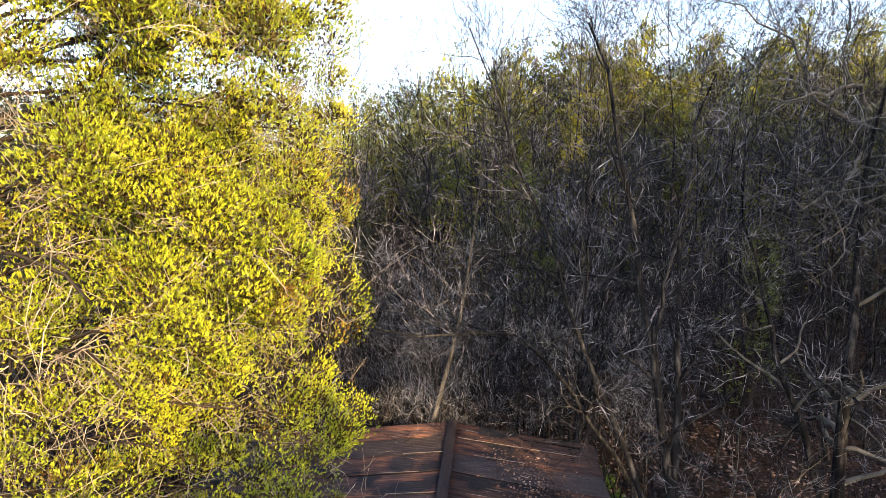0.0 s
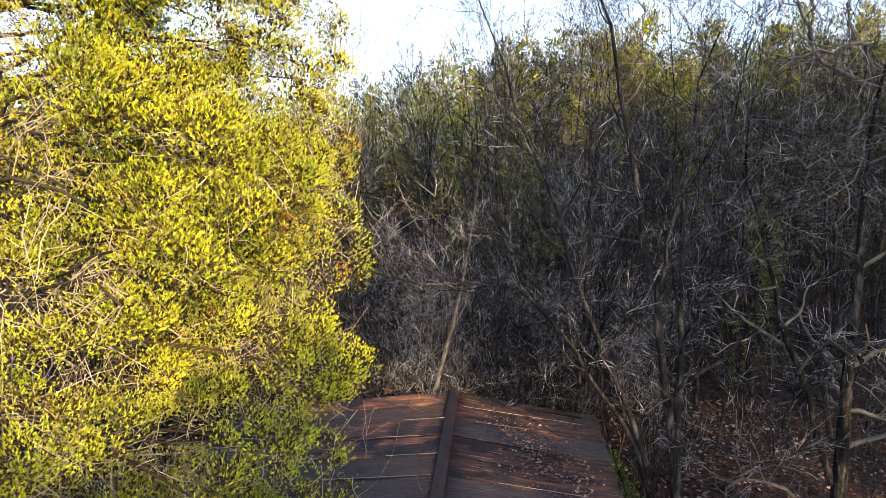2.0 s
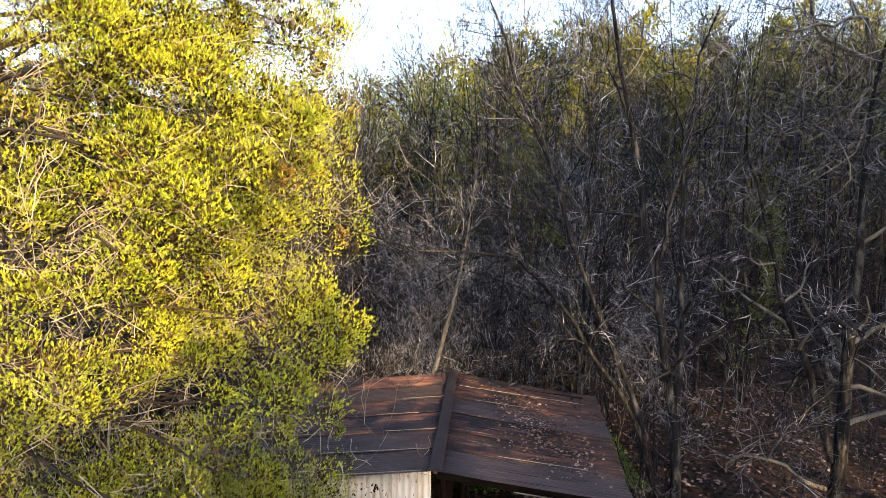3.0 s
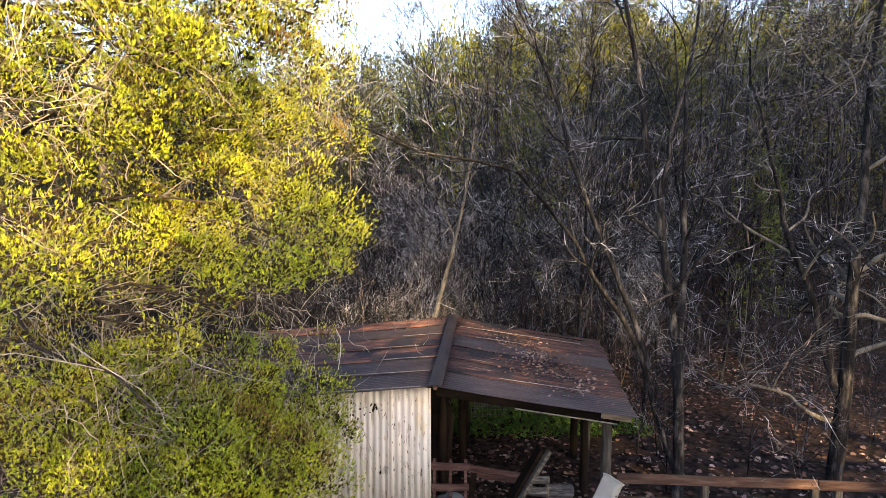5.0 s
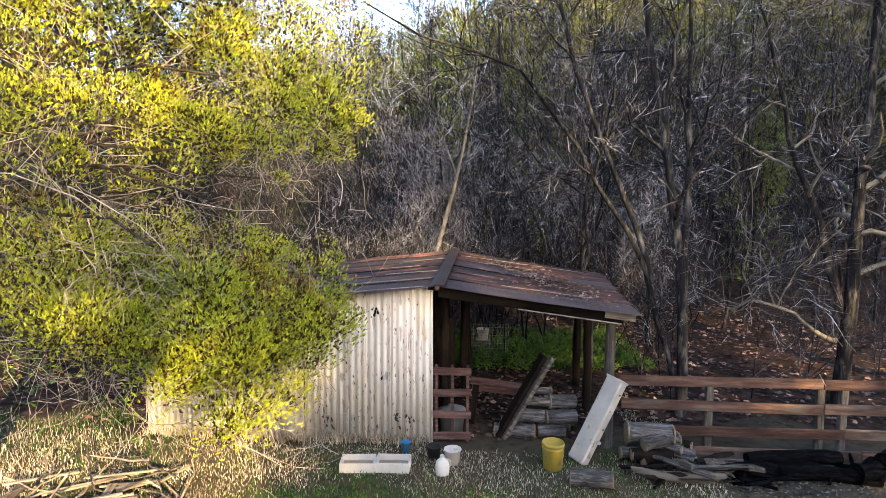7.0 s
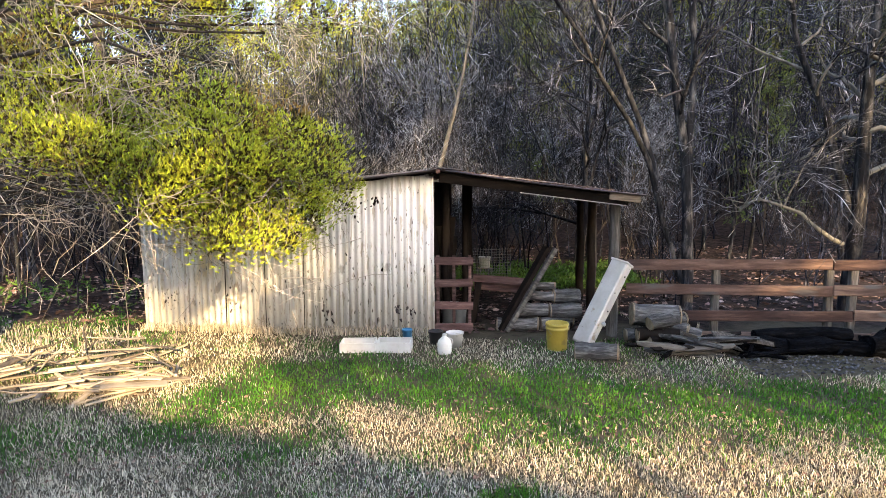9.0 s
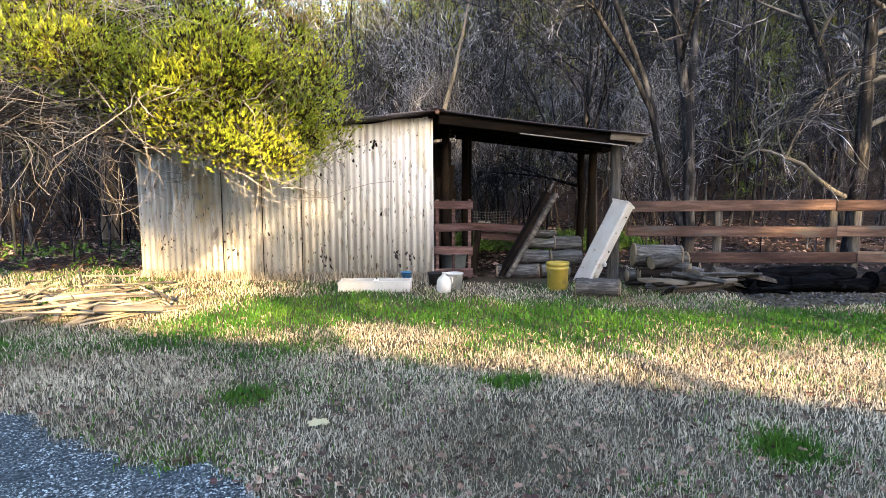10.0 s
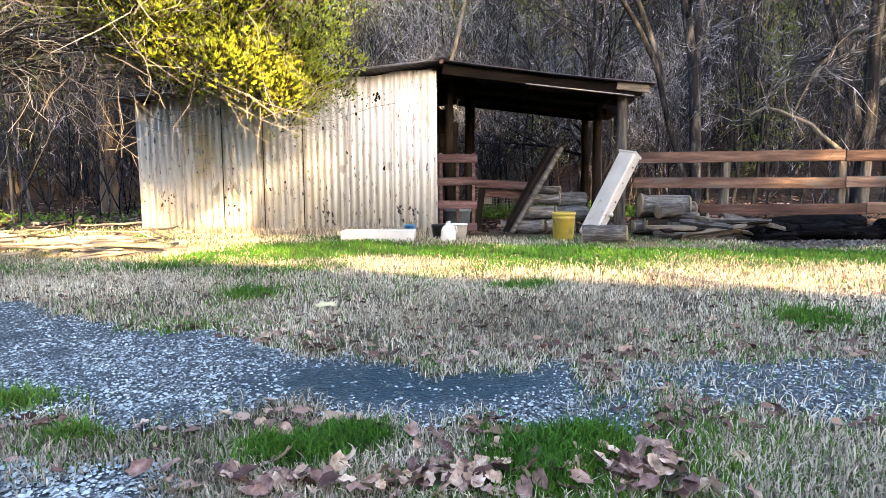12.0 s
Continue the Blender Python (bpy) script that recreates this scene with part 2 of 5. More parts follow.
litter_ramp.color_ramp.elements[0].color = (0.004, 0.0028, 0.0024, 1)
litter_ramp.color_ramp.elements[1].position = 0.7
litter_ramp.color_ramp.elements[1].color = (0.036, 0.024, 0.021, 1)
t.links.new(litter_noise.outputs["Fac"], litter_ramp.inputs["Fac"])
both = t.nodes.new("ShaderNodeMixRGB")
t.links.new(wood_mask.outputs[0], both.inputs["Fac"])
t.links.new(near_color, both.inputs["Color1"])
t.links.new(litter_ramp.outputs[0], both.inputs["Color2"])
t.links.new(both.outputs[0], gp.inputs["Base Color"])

# a damp dark stretch of the gravel
t = M_GRAVEL.node_tree
gp = t.nodes["Principled BSDF"]
dry_color = gp.inputs["Base Color"].links[0].from_socket
pos = t.nodes.new("ShaderNodeNewGeometry")
near_spot = t.nodes.new("ShaderNodeMapping")
near_spot.vector_type = "TEXTURE"
near_spot.inputs["Location"].default_value = (-0.22, 1.86, 0)
near_spot.inputs["Scale"].default_value = (0.62, 0.24, 1.0)
t.links.new(pos.outputs["Position"], near_spot.inputs["Vector"])
dist = t.nodes.new("ShaderNodeVectorMath")
dist.operation = "LENGTH"
t.links.new(near_spot.outputs[0], dist.inputs[0])
damp = t.nodes.new("ShaderNodeMapRange")
damp.inputs["From Min"].default_value = 1.1
damp.inputs["From Max"].default_value = 0.6
t.links.new(dist.outputs["Value"], damp.inputs["Value"])
wet = t.nodes.new("ShaderNodeMixRGB")
wet.inputs["Color2"].default_value = (0.013, 0.030, 0.042, 1)
t.links.new(damp.outputs[0], wet.inputs["Fac"])
t.links.new(dry_color, wet.inputs["Color1"])
t.links.new(wet.outputs[0], gp.inputs["Base Color"])
gloss = t.nodes.new("ShaderNodeMapRange")
gloss.inputs["To Min"].default_value = 0.85
gloss.inputs["To Max"].default_value = 0.35
t.links.new(damp.outputs[0], gloss.inputs["Value"])
t.links.new(gloss.outputs[0], gp.inputs["Roughness"])


# ---- mesh building ----
class Build:
    """Collects vertices and faces for one mesh."""

    def __init__(self):
        self.v, self.f, self.n = [], [], 0

    def add(self, verts, faces):
        verts = np.asarray(verts, dtype=float).reshape(-1, 3)
        self.v.append(verts)
        self.f += [tuple(i + self.n for i in f) for f in faces]
        self.n += len(verts)
        return self

    def box(self, size, m=None, bevel=0.006):
        """A box about the origin with cut edges, set by the matrix m."""
        hx, hy, hz = (s / 2 for s in size)
        b = min(bevel, hx * 0.45, hy * 0.45, hz * 0.45)
        v = []
        for sx in (-1, 1):
            for sy in (-1, 1):
                for sz in (-1, 1):
                    v += [(sx * hx, sy * (hy - b), sz * (hz - b)), (sx * (hx - b), sy * hy, sz * (hz - b)), (sx * (hx - b), sy * (hy - b), sz * hz)]
        bm = bmesh.new()
        for p in v:
            bm.verts.new(p)
        bmesh.ops.convex_hull(bm, input=bm.verts)
        bm.verts.index_update()
        pts = [m @ w.co if m else w.co.copy() for w in bm.verts]
        self.add([tuple(p) for p in pts], [tuple(w.index for w in f.verts) for f in bm.faces])
        bm.free()
        return self

    def tube(self, points, radii, sides=8, cap=True, twist=0.0):
        p, f = tube_arrays(np.asarray(points, float)[None], np.asarray(radii, float)[None], sides)
        faces = [tuple(int(i) for i in q) for q in f]
        k = len(points)
        if cap:
            faces += [tuple(range(sides - 1, -1, -1)), tuple(range((k - 1) * sides, k * sides))]
        return self.add(p, faces)

    def lathe(self, profile, sides=20, m=None):
        """Profile of (radius, height) pairs turned round z."""
        ring = [(math.cos(2 * math.pi * i / sides), math.sin(2 * math.pi * i / sides)) for i in range(sides)]
        v = [Vector((r * c, r * s, z)) for r, z in profile for c, s in ring]
        v = [tuple(m @ p) if m else tuple(p) for p in v]
        f = [(j * sides + i, j * sides + (i + 1) % sides, (j + 1) * sides + (i + 1) % sides, (j + 1) * sides + i) for j in range(len(profile) - 1) for i in range(sides)]
        return self.add(v, f)

    def mesh(self, name, mat, smooth=False):
        me = bpy.data.meshes.new(name)
        me.from_pydata(np.concatenate(self.v).tolist() if self.v else [], [], self.f)
        me.materials.append(mat)
        if smooth:
            me.polygons.foreach_set("use_smooth", [True] * len(me.polygons))
        me.update()
        return me


def array_mesh(name, verts, quads, mat, smooth=False):
    """A mesh from arrays: verts (n, 3), faces (m, 3 or 4)."""
    me = bpy.data.meshes.new(name)
    verts = np.asarray(verts, np.float32)
    quads = np.asarray(quads, np.int32)
    k = quads.shape[1]
    me.vertices.add(len(verts))
    me.vertices.foreach_set("co", verts.ravel())
    me.loops.add(quads.size)
    me.loops.foreach_set("vertex_index", quads.ravel())
    me.polygons.add(len(quads))
    me.polygons.foreach_set("loop_start", np.arange(0, quads.size, k, dtype=np.int32))
    if smooth:
        me.polygons.foreach_set("use_smooth", np.ones(len(quads), bool))
    me.materials.append(mat)
    me.update(calc_edges=True)
    return me


def part(name, build, mat, parent, label="", smooth=False, m=None):
    """One mesh object under a thing or a part. build: a Build or a finished mesh."""
    ob = new(name, build.mesh(name, mat, smooth) if isinstance(build, Build) else build)
    ob.parent = parent
    if m is not None:
        ob.matrix_local = m
    return tagged(ob, label)


def thing(name, m, label, category, group="", kind=""):
    ob = new(name)
    ob.empty_display_size = 0.1
    ob.matrix_world = m
    return tagged(ob, label, category, group, kind)


def single(name, build, mat, m, label, category, group="", kind="", smooth=False):
    ob = new(name, build.mesh(name, mat, smooth) if isinstance(build, Build) else build)
    ob.matrix_world = m
    return tagged(ob, label, category, group, kind)


def unit(a):
    return a / np.maximum(np.linalg.norm(a, axis=-1, keepdims=True), 1e-9)


def tube_arrays(P, R, sides):
    """Tubes along polylines P (n, k, 3) with radii R (n, k). Returns vertices and quads."""
    n, k, _ = P.shape
    T = unit(np.gradient(P, axis=1))
    ref = np.where(np.abs(T[..., 2:3]) > 0.9, np.array([1.0, 0, 0]), np.array([0, 0, 1.0]))
    A = unit(np.cross(T, ref))
    B = np.cross(T, A)
    ang = np.arange(sides) * 2 * math.pi / sides
    ring = A[:, :, None] * np.cos(ang)[:, None] + B[:, :, None] * np.sin(ang)[:, None]
    V = (P[:, :, None] + ring * R[:, :, None, None]).reshape(-1, 3)
    base = (np.arange(n) * k * sides)[:, None, None] + (np.arange(k - 1) * sides)[None, :, None]
    i = np.arange(sides)
    j = (i + 1) % sides
    Q = np.stack([base + i, base + sides + i, base + sides + j, base + j], -1).reshape(-1, 4)
    return V, Q


def sprout(P, R, per, length, angle, k, g, wander=0.25, lift=0.3, start=0.25, thin=0.55, end=0.0015, even=False):
    """Children of the polylines P: per of them on each, leaving at about angle degrees. lift bends them up (down: minus)."""
    n, kp, _ = P.shape
    u = start + (1 - start) * (np.tile((np.arange(per) + 0.5) / per, (n, 1)) if even else g.random((n, per)))
    pos = u * (kp - 1)
    i0 = np.clip(pos.astype(int), 0, kp - 2)
    w = (pos - i0)[..., None]
    idx = np.arange(n)[:, None]
    origin = P[idx, i0] * (1 - w) + P[idx, i0 + 1] * w
    rad = R[idx, i0] * (1 - w[..., 0]) + R[idx, i0 + 1] * w[..., 0]
    tan = unit(P[idx, i0 + 1] - P[idx, i0])
    side = unit(np.cross(tan, unit(g.normal(size=tan.shape))))
    a = np.radians(angle * (0.7 + 0.6 * g.random((n, per, 1))))
    d = tan * np.cos(a) + side * np.sin(a)
    L = length * (0.5 + 0.8 * g.random((n, per))) * (1.15 - 0.6 * u)
    pts = [origin]
    step = (L / (k - 1))[..., None]
    for _ in range(k - 1):
        d = unit(d + wander * g.normal(size=d.shape) + np.array([0, 0, lift / (k - 1)]))
        pts.append(pts[-1] + d * step)
    C = np.stack(pts, 2).reshape(n * per, k, 3)
    r0 = np.minimum(rad * thin, L * 0.03).reshape(-1, 1)
    CR = np.maximum(r0 * (1 - np.linspace(0, 1, k)[None] ** 1.2 * 0.8), end)
    return C, CR


def join(arrays):
    """Joins (vertices, faces) pairs into one pair."""
    vs, fs, n = [], [], 0
    for v, f in arrays:
        vs.append(v)
        fs.append(f + n)
        n += len(v)
    return np.concatenate(vs), np.concatenate(fs)


def smoothstep(a, b, x):
    t = np.clip((x - a) / (b - a), 0, 1)
    return t * t * (3 - 2 * t)


# ---- the ground ----
def ground_z(x, y):
    x, y = np.asarray(x, float), np.asarray(y, float)
    z = -0.05 * smoothstep(3, 7, y)
    z = z + 0.020 * np.sin(x * 1.3 + 0.5 * y) * np.sin(y * 1.1 - 0.4 * x) * smoothstep(1.5, 4, np.abs(y)) + 0.012 * np.sin(x * 3.1 + 2) * np.sin(y * 2.7)
    hill = np.clip(y - 12.5, 0, None)
    z = z + np.where(hill < 28, 0.0115 * hill ** 2, 9.016 + 2.5 * (1 - np.exp((28 - hill) / 4.0)))
    return z + 0.10 * np.sin(x * 0.55 + 1) * np.sin(y * 0.4) * smoothstep(11, 18, y)


def gz(x, y):
    return float(ground_z(x, y))


def axis(near, far, n_near, n_far):
    a = np.linspace(-near, near, n_near)
    b = near + (far - near) * np.linspace(0, 1, n_far + 1)[1:] ** 2.5
    return np.concatenate([-b[::-1], a, b])


gx, gy = axis(14, 900, 113, 22), 6 + axis(14, 900, 113, 22)
GX, GY = np.meshgrid(gx, gy)
gv = np.stack([GX, GY, ground_z(GX, GY)], -1).reshape(-1, 3)
nx, ny = len(gx), len(gy)
ii = (np.arange(ny - 1)[:, None] * nx + np.arange(nx - 1)).ravel()
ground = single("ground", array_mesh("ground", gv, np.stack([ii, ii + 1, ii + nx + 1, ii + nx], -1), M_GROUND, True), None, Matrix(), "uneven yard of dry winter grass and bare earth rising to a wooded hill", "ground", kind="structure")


# ---- the shed ----
SHED = pose(-0.21, 8.3, -0.06, 0, 0, -4.5)   # its front runs along local x, its depth along local y
SLOPE_L, SLOPE_R, RIDGE_TOP, DEPTH = 0.093, 0.128, 2.40, 4.0
RIDGE_X, RIDGE_RISE = 0.11, 0.03


def roof_z(x, y=0.0):
    x = x - RIDGE_X
    return RIDGE_TOP + RIDGE_RISE * y - ((SLOPE_R + 0.006 * y) * x if x > 0 else -SLOPE_L * x)


def corrugated(width, pitch, amp, z0, top, per=6):
    """An upright sheet in the x-z plane from x = 0; top(x) gives its upper edge. Thin, with ripples along y."""
    cols = max(8, int(round(width / pitch * per)))
    b = Build()
    v, f = [], []
    for i in range(cols + 1):
        x = width * i / cols
        y = amp * math.sin(2 * math.pi * x / pitch)
        v += [(x, y, z0), (x, y, top(x)), (x, y + 0.004, z0), (x, y + 0.004, top(x))]
    for i in range(cols):
        a, c = 4 * i, 4 * i + 4
        f += [(a, c, c + 1, a + 1), (a + 2, a + 3, c + 3, c + 2), (a + 1, c + 1, c + 3, a + 3), (a, a + 2, c + 2, c)]
    f += [(0, 1, 3, 2), (4 * cols, 4 * cols + 2, 4 * cols + 3, 4 * cols + 1)]
    return b.add(v, f)


shed = thing("shed", SHED, "half-open gabled shed, peeling white corrugated wall, rusted tin roof", "shed")
seams = [-4.40, -3.74, -3.14, -2.53, -1.94, -1.28, -0.64, 0.0]
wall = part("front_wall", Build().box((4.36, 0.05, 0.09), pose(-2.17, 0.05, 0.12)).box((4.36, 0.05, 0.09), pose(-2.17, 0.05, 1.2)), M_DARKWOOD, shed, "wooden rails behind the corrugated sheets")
for i in range(7):
    a, c = seams[i], seams[i + 1] + 0.03
    top = lambda x, a=a: roof_z(a + x) - 0.045 + 0.012 * math.sin(9 * (a + x))
    sheet = corrugated(c - a, 0.098, 0.014, 0.0 - 0.02 * (i % 2), top)
    part("wall_sheet", sheet, M_WALL, wall, m=pose(a, 0.004 * (i % 3), 0, 0, 0.25 * ((i * 7) % 3 - 1), 0), smooth=True)
# dark strips are drawn for the shadow at three of the laps
for x in (-3.14, -2.53, -1.94, -3.74, -1.28):
    part("lap_edge", Build().box((0.012, 0.012, roof_z(x) - 0.16), pose(x + 0.03, -0.014, (roof_z(x) - 0.16) / 2, 0, 0.2, 0), 0.003), M_DARKWOOD if x in (-3.14, -2.53, -1.94) else M_WALL, wall, "strip where two sheets lap; the dark ones draw its shadow")


def flake(seed, r, tall):
    """An irregular thin patch in the x-z plane."""
    q = np.random.default_rng(seed)
    a = np.linspace(0, 2 * math.pi, 14)[:-1]
    rr = r * (0.45 + 0.75 * q.random(13))
    v = [(0, 0, 0)] + [(x, 0, z * tall) for x, z in zip(rr * np.cos(a), rr * np.sin(a))]
    v += [(x, 0.004, z) for x, _, z in v]
    f = [(0, 1 + i, 1 + (i + 1) % 13) for i in range(13)] + [(1 + i, 15 + i, 15 + (i + 1) % 13, 1 + (i + 1) % 13) for i in range(13)]
    return Build().add(v, f)


q = np.random.default_rng(77)
spots = [(-0.98, 1.98, 0.05, 6, M_DARKWOOD), (-0.84, 1.95, 0.06, 9, M_DARKWOOD), (-1.05, 1.75, 0.10, 4, M_DARKWOOD), (-0.52, 0.36, 0.06, 8, M_TIN), (-0.36, 0.30, 0.08, 12, M_TIN), (-1.58, 0.34, 0.11, 14, M_TIN), (-3.98, 0.48, 0.09, 12, M_TIN), (-1.35, 1.5, 0.22, 8, M_DARKWOOD), (-2.2, 0.8, 0.25, 8, M_TIN), (-3.0, 0.35, 0.25, 9, M_TIN), (-0.6, 1.2, 0.3, 4, M_DARKWOOD)]
for cx, cz, wide, n, mt in spots:
    for i in range(n):
        part("bare_patch", flake(int(q.integers(9999)), 0.006 + 0.016 * q.random() ** 2, 0.9 + 1.8 * q.random()), mt, wall, "dark fleck of bare metal where paint peeled", m=pose(cx + wide * 0.6 * q.normal(), -0.0155, max(0.05, cz + wide * q.normal()), 0, 15 * q.normal(), 0))
# the closed half's other walls
side = corrugated(DEPTH - 0.1, 0.079, 0.011, 0, lambda x: roof_z(-4.36) - 0.10)
part("side_wall", side, M_WALL, shed, m=pose(-4.37, 0.02, 0, 0, 0, 90), smooth=True)
part("back_wall", corrugated(4.4, 0.079, 0.011, 0, lambda x: roof_z(x - 4.38) - 0.08), M_TIN, shed, "dull grey corrugated back wall", m=pose(-4.38, DEPTH - 0.1, 0), smooth=True)
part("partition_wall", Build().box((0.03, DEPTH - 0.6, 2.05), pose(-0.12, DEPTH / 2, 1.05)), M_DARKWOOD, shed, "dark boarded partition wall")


def post(x, y, top, r, lean=0.0, g=rng):
    k = 6
    z = np.linspace(-0.05, top, k)
    pts = np.stack([x + lean * z + 0.012 * g.normal(size=k), y + 0.012 * g.normal(size=k), z], -1)
    return Build().tube(pts, r * (1.08 - 0.12 * np.linspace(0, 1, k)), 9)


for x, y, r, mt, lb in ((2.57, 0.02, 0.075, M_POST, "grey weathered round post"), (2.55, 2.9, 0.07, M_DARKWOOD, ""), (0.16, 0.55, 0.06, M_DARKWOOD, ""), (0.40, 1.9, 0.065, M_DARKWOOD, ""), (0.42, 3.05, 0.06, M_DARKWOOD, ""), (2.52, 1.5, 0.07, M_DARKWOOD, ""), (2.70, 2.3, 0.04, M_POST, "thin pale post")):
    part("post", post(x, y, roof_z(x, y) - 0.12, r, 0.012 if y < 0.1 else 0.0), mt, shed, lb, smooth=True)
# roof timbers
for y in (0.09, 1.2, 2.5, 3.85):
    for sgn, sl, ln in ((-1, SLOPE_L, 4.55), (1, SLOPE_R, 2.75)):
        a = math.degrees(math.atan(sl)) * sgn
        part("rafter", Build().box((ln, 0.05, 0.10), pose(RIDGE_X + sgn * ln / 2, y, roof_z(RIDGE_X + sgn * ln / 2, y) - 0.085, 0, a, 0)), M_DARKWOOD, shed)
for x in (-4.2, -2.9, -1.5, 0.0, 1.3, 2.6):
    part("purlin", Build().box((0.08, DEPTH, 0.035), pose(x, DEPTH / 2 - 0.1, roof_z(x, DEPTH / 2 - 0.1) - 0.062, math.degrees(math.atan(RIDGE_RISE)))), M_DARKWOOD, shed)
part("fascia_end", Build().box((0.42, 0.03, 0.10), pose(2.66, -0.20, roof_z(2.66) - 0.075, 0, math.degrees(math.atan(SLOPE_R)), 0)), M_WOOD, shed, "bare pale board end under the eave")


def roof_sheet(length, width, slope, pitch=0.079, amp=0.010):
    """A rippled roof sheet from the ridge (x = 0) down to x = length, as wide along y."""
    cols = int(round(width / pitch * 5))
    v, f = [], []
    for i in range(cols + 1):
        y = width * i / cols
        z = amp * math.sin(2 * math.pi * y / pitch)
        for j in range(5):
            x = length * j / 4
            sag = -0.02 * math.sin(math.pi * j / 4)
            v += [(x, y, -slope * abs(x) + z + sag)]
    n = len(v)
    v += [(x, y, z - 0.004) for x, y, z in v]
    for i in range(cols):
        for j in range(4):
            a = i * 5 + j
            f += [(a, a + 1, a + 6, a + 5), (n + a, n + a + 5, n + a + 6, n + a + 1)]
    for i in range(cols):
        a = i * 5
        f += [(a, a + 5, n + a + 5, n + a), (a + 4, n + a + 4, n + a + 9, a + 9)]
    for j in range(4):
        f += [(j, n + j, n + j + 1, j + 1), (cols * 5 + j, cols * 5 + j + 1, n + cols * 5 + j + 1, n + cols * 5 + j)]
    return Build().add(v, f)


roof = part("roof", Build().tube([(RIDGE_X, -0.28, RIDGE_TOP - 0.03), (RIDGE_X, 1.5, RIDGE_TOP + 0.02), (RIDGE_X, DEPTH + 0.05, RIDGE_TOP + 0.10)], [0.032, 0.034, 0.034], 8), M_RUST, shed, "rusted corrugated tin roof with a bent ridge cap")
cap = Build()
cap_v = [(RIDGE_X + x, y, RIDGE_TOP + RIDGE_RISE * y + h + 0.004 * math.sin(5 * y)) for y in np.linspace(-0.30, DEPTH + 0.1, 12) for x, h in ((-0.10, 0.018), (-0.03, 0.034), (0.03, 0.034), (0.10, 0.015), (0.09, 0.011), (0.0, 0.026), (-0.09, 0.013))]
cap.add(cap_v, [(7 * i + j, 7 * i + (j + 1) % 7, 7 * i + 7 + (j + 1) % 7, 7 * i + 7 + j) for i in range(11) for j in range(7)] + [tuple(range(6, -1, -1)), tuple(range(77, 84))])
part("ridge_cap", cap, M_CAP, roof, "dark folded tin ridge cap")
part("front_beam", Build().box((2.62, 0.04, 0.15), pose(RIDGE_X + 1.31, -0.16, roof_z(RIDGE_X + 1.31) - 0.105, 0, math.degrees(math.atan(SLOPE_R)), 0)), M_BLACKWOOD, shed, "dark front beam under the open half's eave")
part("drip_edge", Build().box((1.45, 0.02, 0.014), pose(RIDGE_X + 1.85, -0.19, roof_z(RIDGE_X + 1.85) - 0.185, 0, math.degrees(math.atan(SLOPE_R)), 0), 0.004), M_EDGE, shed, "thin bright strip along the beam")
ys = [-0.28, 0.45, 1.17, 1.92, 2.64, 3.36]
g = np.random.default_rng(3)
for i, y in enumerate(ys):
    w = (ys[i + 1] - y if i < 5 else 0.70) + 0.04
    for sgn, ln, sl in ((1, 2.80, SLOPE_R), (-1, 4.75, SLOPE_L)):
        mt = M_TIN if (i, sgn) in ((0, -1), (1, -1), (3, 1), (4, -1), (0, 1)) else M_RUST
        if sgn > 0:
            ln, sl = ln + 0.066 * (y + w), sl + 0.006 * (y + 0.5 * w)
        part("roof_sheet", roof_sheet(sgn * ln, w, sl), mt, roof, m=pose(RIDGE_X, y, RIDGE_TOP + RIDGE_RISE * y + 0.003 * (i % 2), 0.12 * g.normal(), 0, 0.08 * g.normal()), smooth=True)


for i, (y, x0, x1) in enumerate(((0.44, -1.9, -0.15), (1.16, -1.0, -0.1), (1.19, -3.3, -2.2), (1.90, -1.3, -0.5), (2.64, -0.9, -0.1), (-0.27, -1.7, -0.2), (3.34, 0.15, 2.6), (2.66, 0.5, 1.5), (0.46, 0.9, 2.3))):
    sgn = -1 if x1 < 0 else 1
    a = math.degrees(math.atan(SLOPE_L if sgn < 0 else SLOPE_R)) * sgn
    part("sheet_edge", Build().box((x1 - x0, 0.013, 0.008), pose((x0 + x1) / 2 + RIDGE_X, y, roof_z((x0 + x1) / 2 + RIDGE_X, y) + 0.014, 0, a, 0.6 * (i % 3 - 1)), 0.003), M_EDGE, roof, "thin bright strip along the edge of a lapped roof sheet")


def at_shed(x, y, z=0.0, rx=0, ry=0, rz=0):
    return SHED @ pose(x, y, z, rx, ry, rz)


# ---- the board fence ----
fence = thing("board_fence", at_shed(2.7, -0.12, 0.05), "four-rail fence of weathered brown boards on wooden posts", "fence")
for z, x0 in ((1.03, 0.0), (0.68, 0.02), (0.32, 0.30), (0.02, 0.55)):
    x = x0
    for ln in (2.75, 2.45, 2.9, 2.6):
        part("board", Build().box((ln - 0.01, 0.028, 0.145), pose(x + ln / 2, 0.0, z + 0.012 * rng.normal(), 0, 0.35 * rng.normal(), 0)), M_BOARD, fence)
        x += ln
for x in (1.25, 2.75, 3.05, 4.35, 5.8, 7.4, 9.0, 10.4):
    part("post", Build().box((0.10, 0.09, 1.12), pose(x, 0.065, 0.47, 0, 1.0 * rng.normal(), 0), 0.012), M_POST, fence, "pale grey square post")

# ---- things in and before the shed ----
gate = thing("pallet_gate", at_shed(0.04, -0.02, 0.02, 0, 0, 2), "reddish brown wooden pallet standing as a gate in the shed's mouth", "pallet")
for x in (0.035, 0.27, 0.50):
    part("stringer", Build().box((0.045, 0.09, 1.15), pose(x, 0.06, 0.575)), M_REDWOOD, gate)
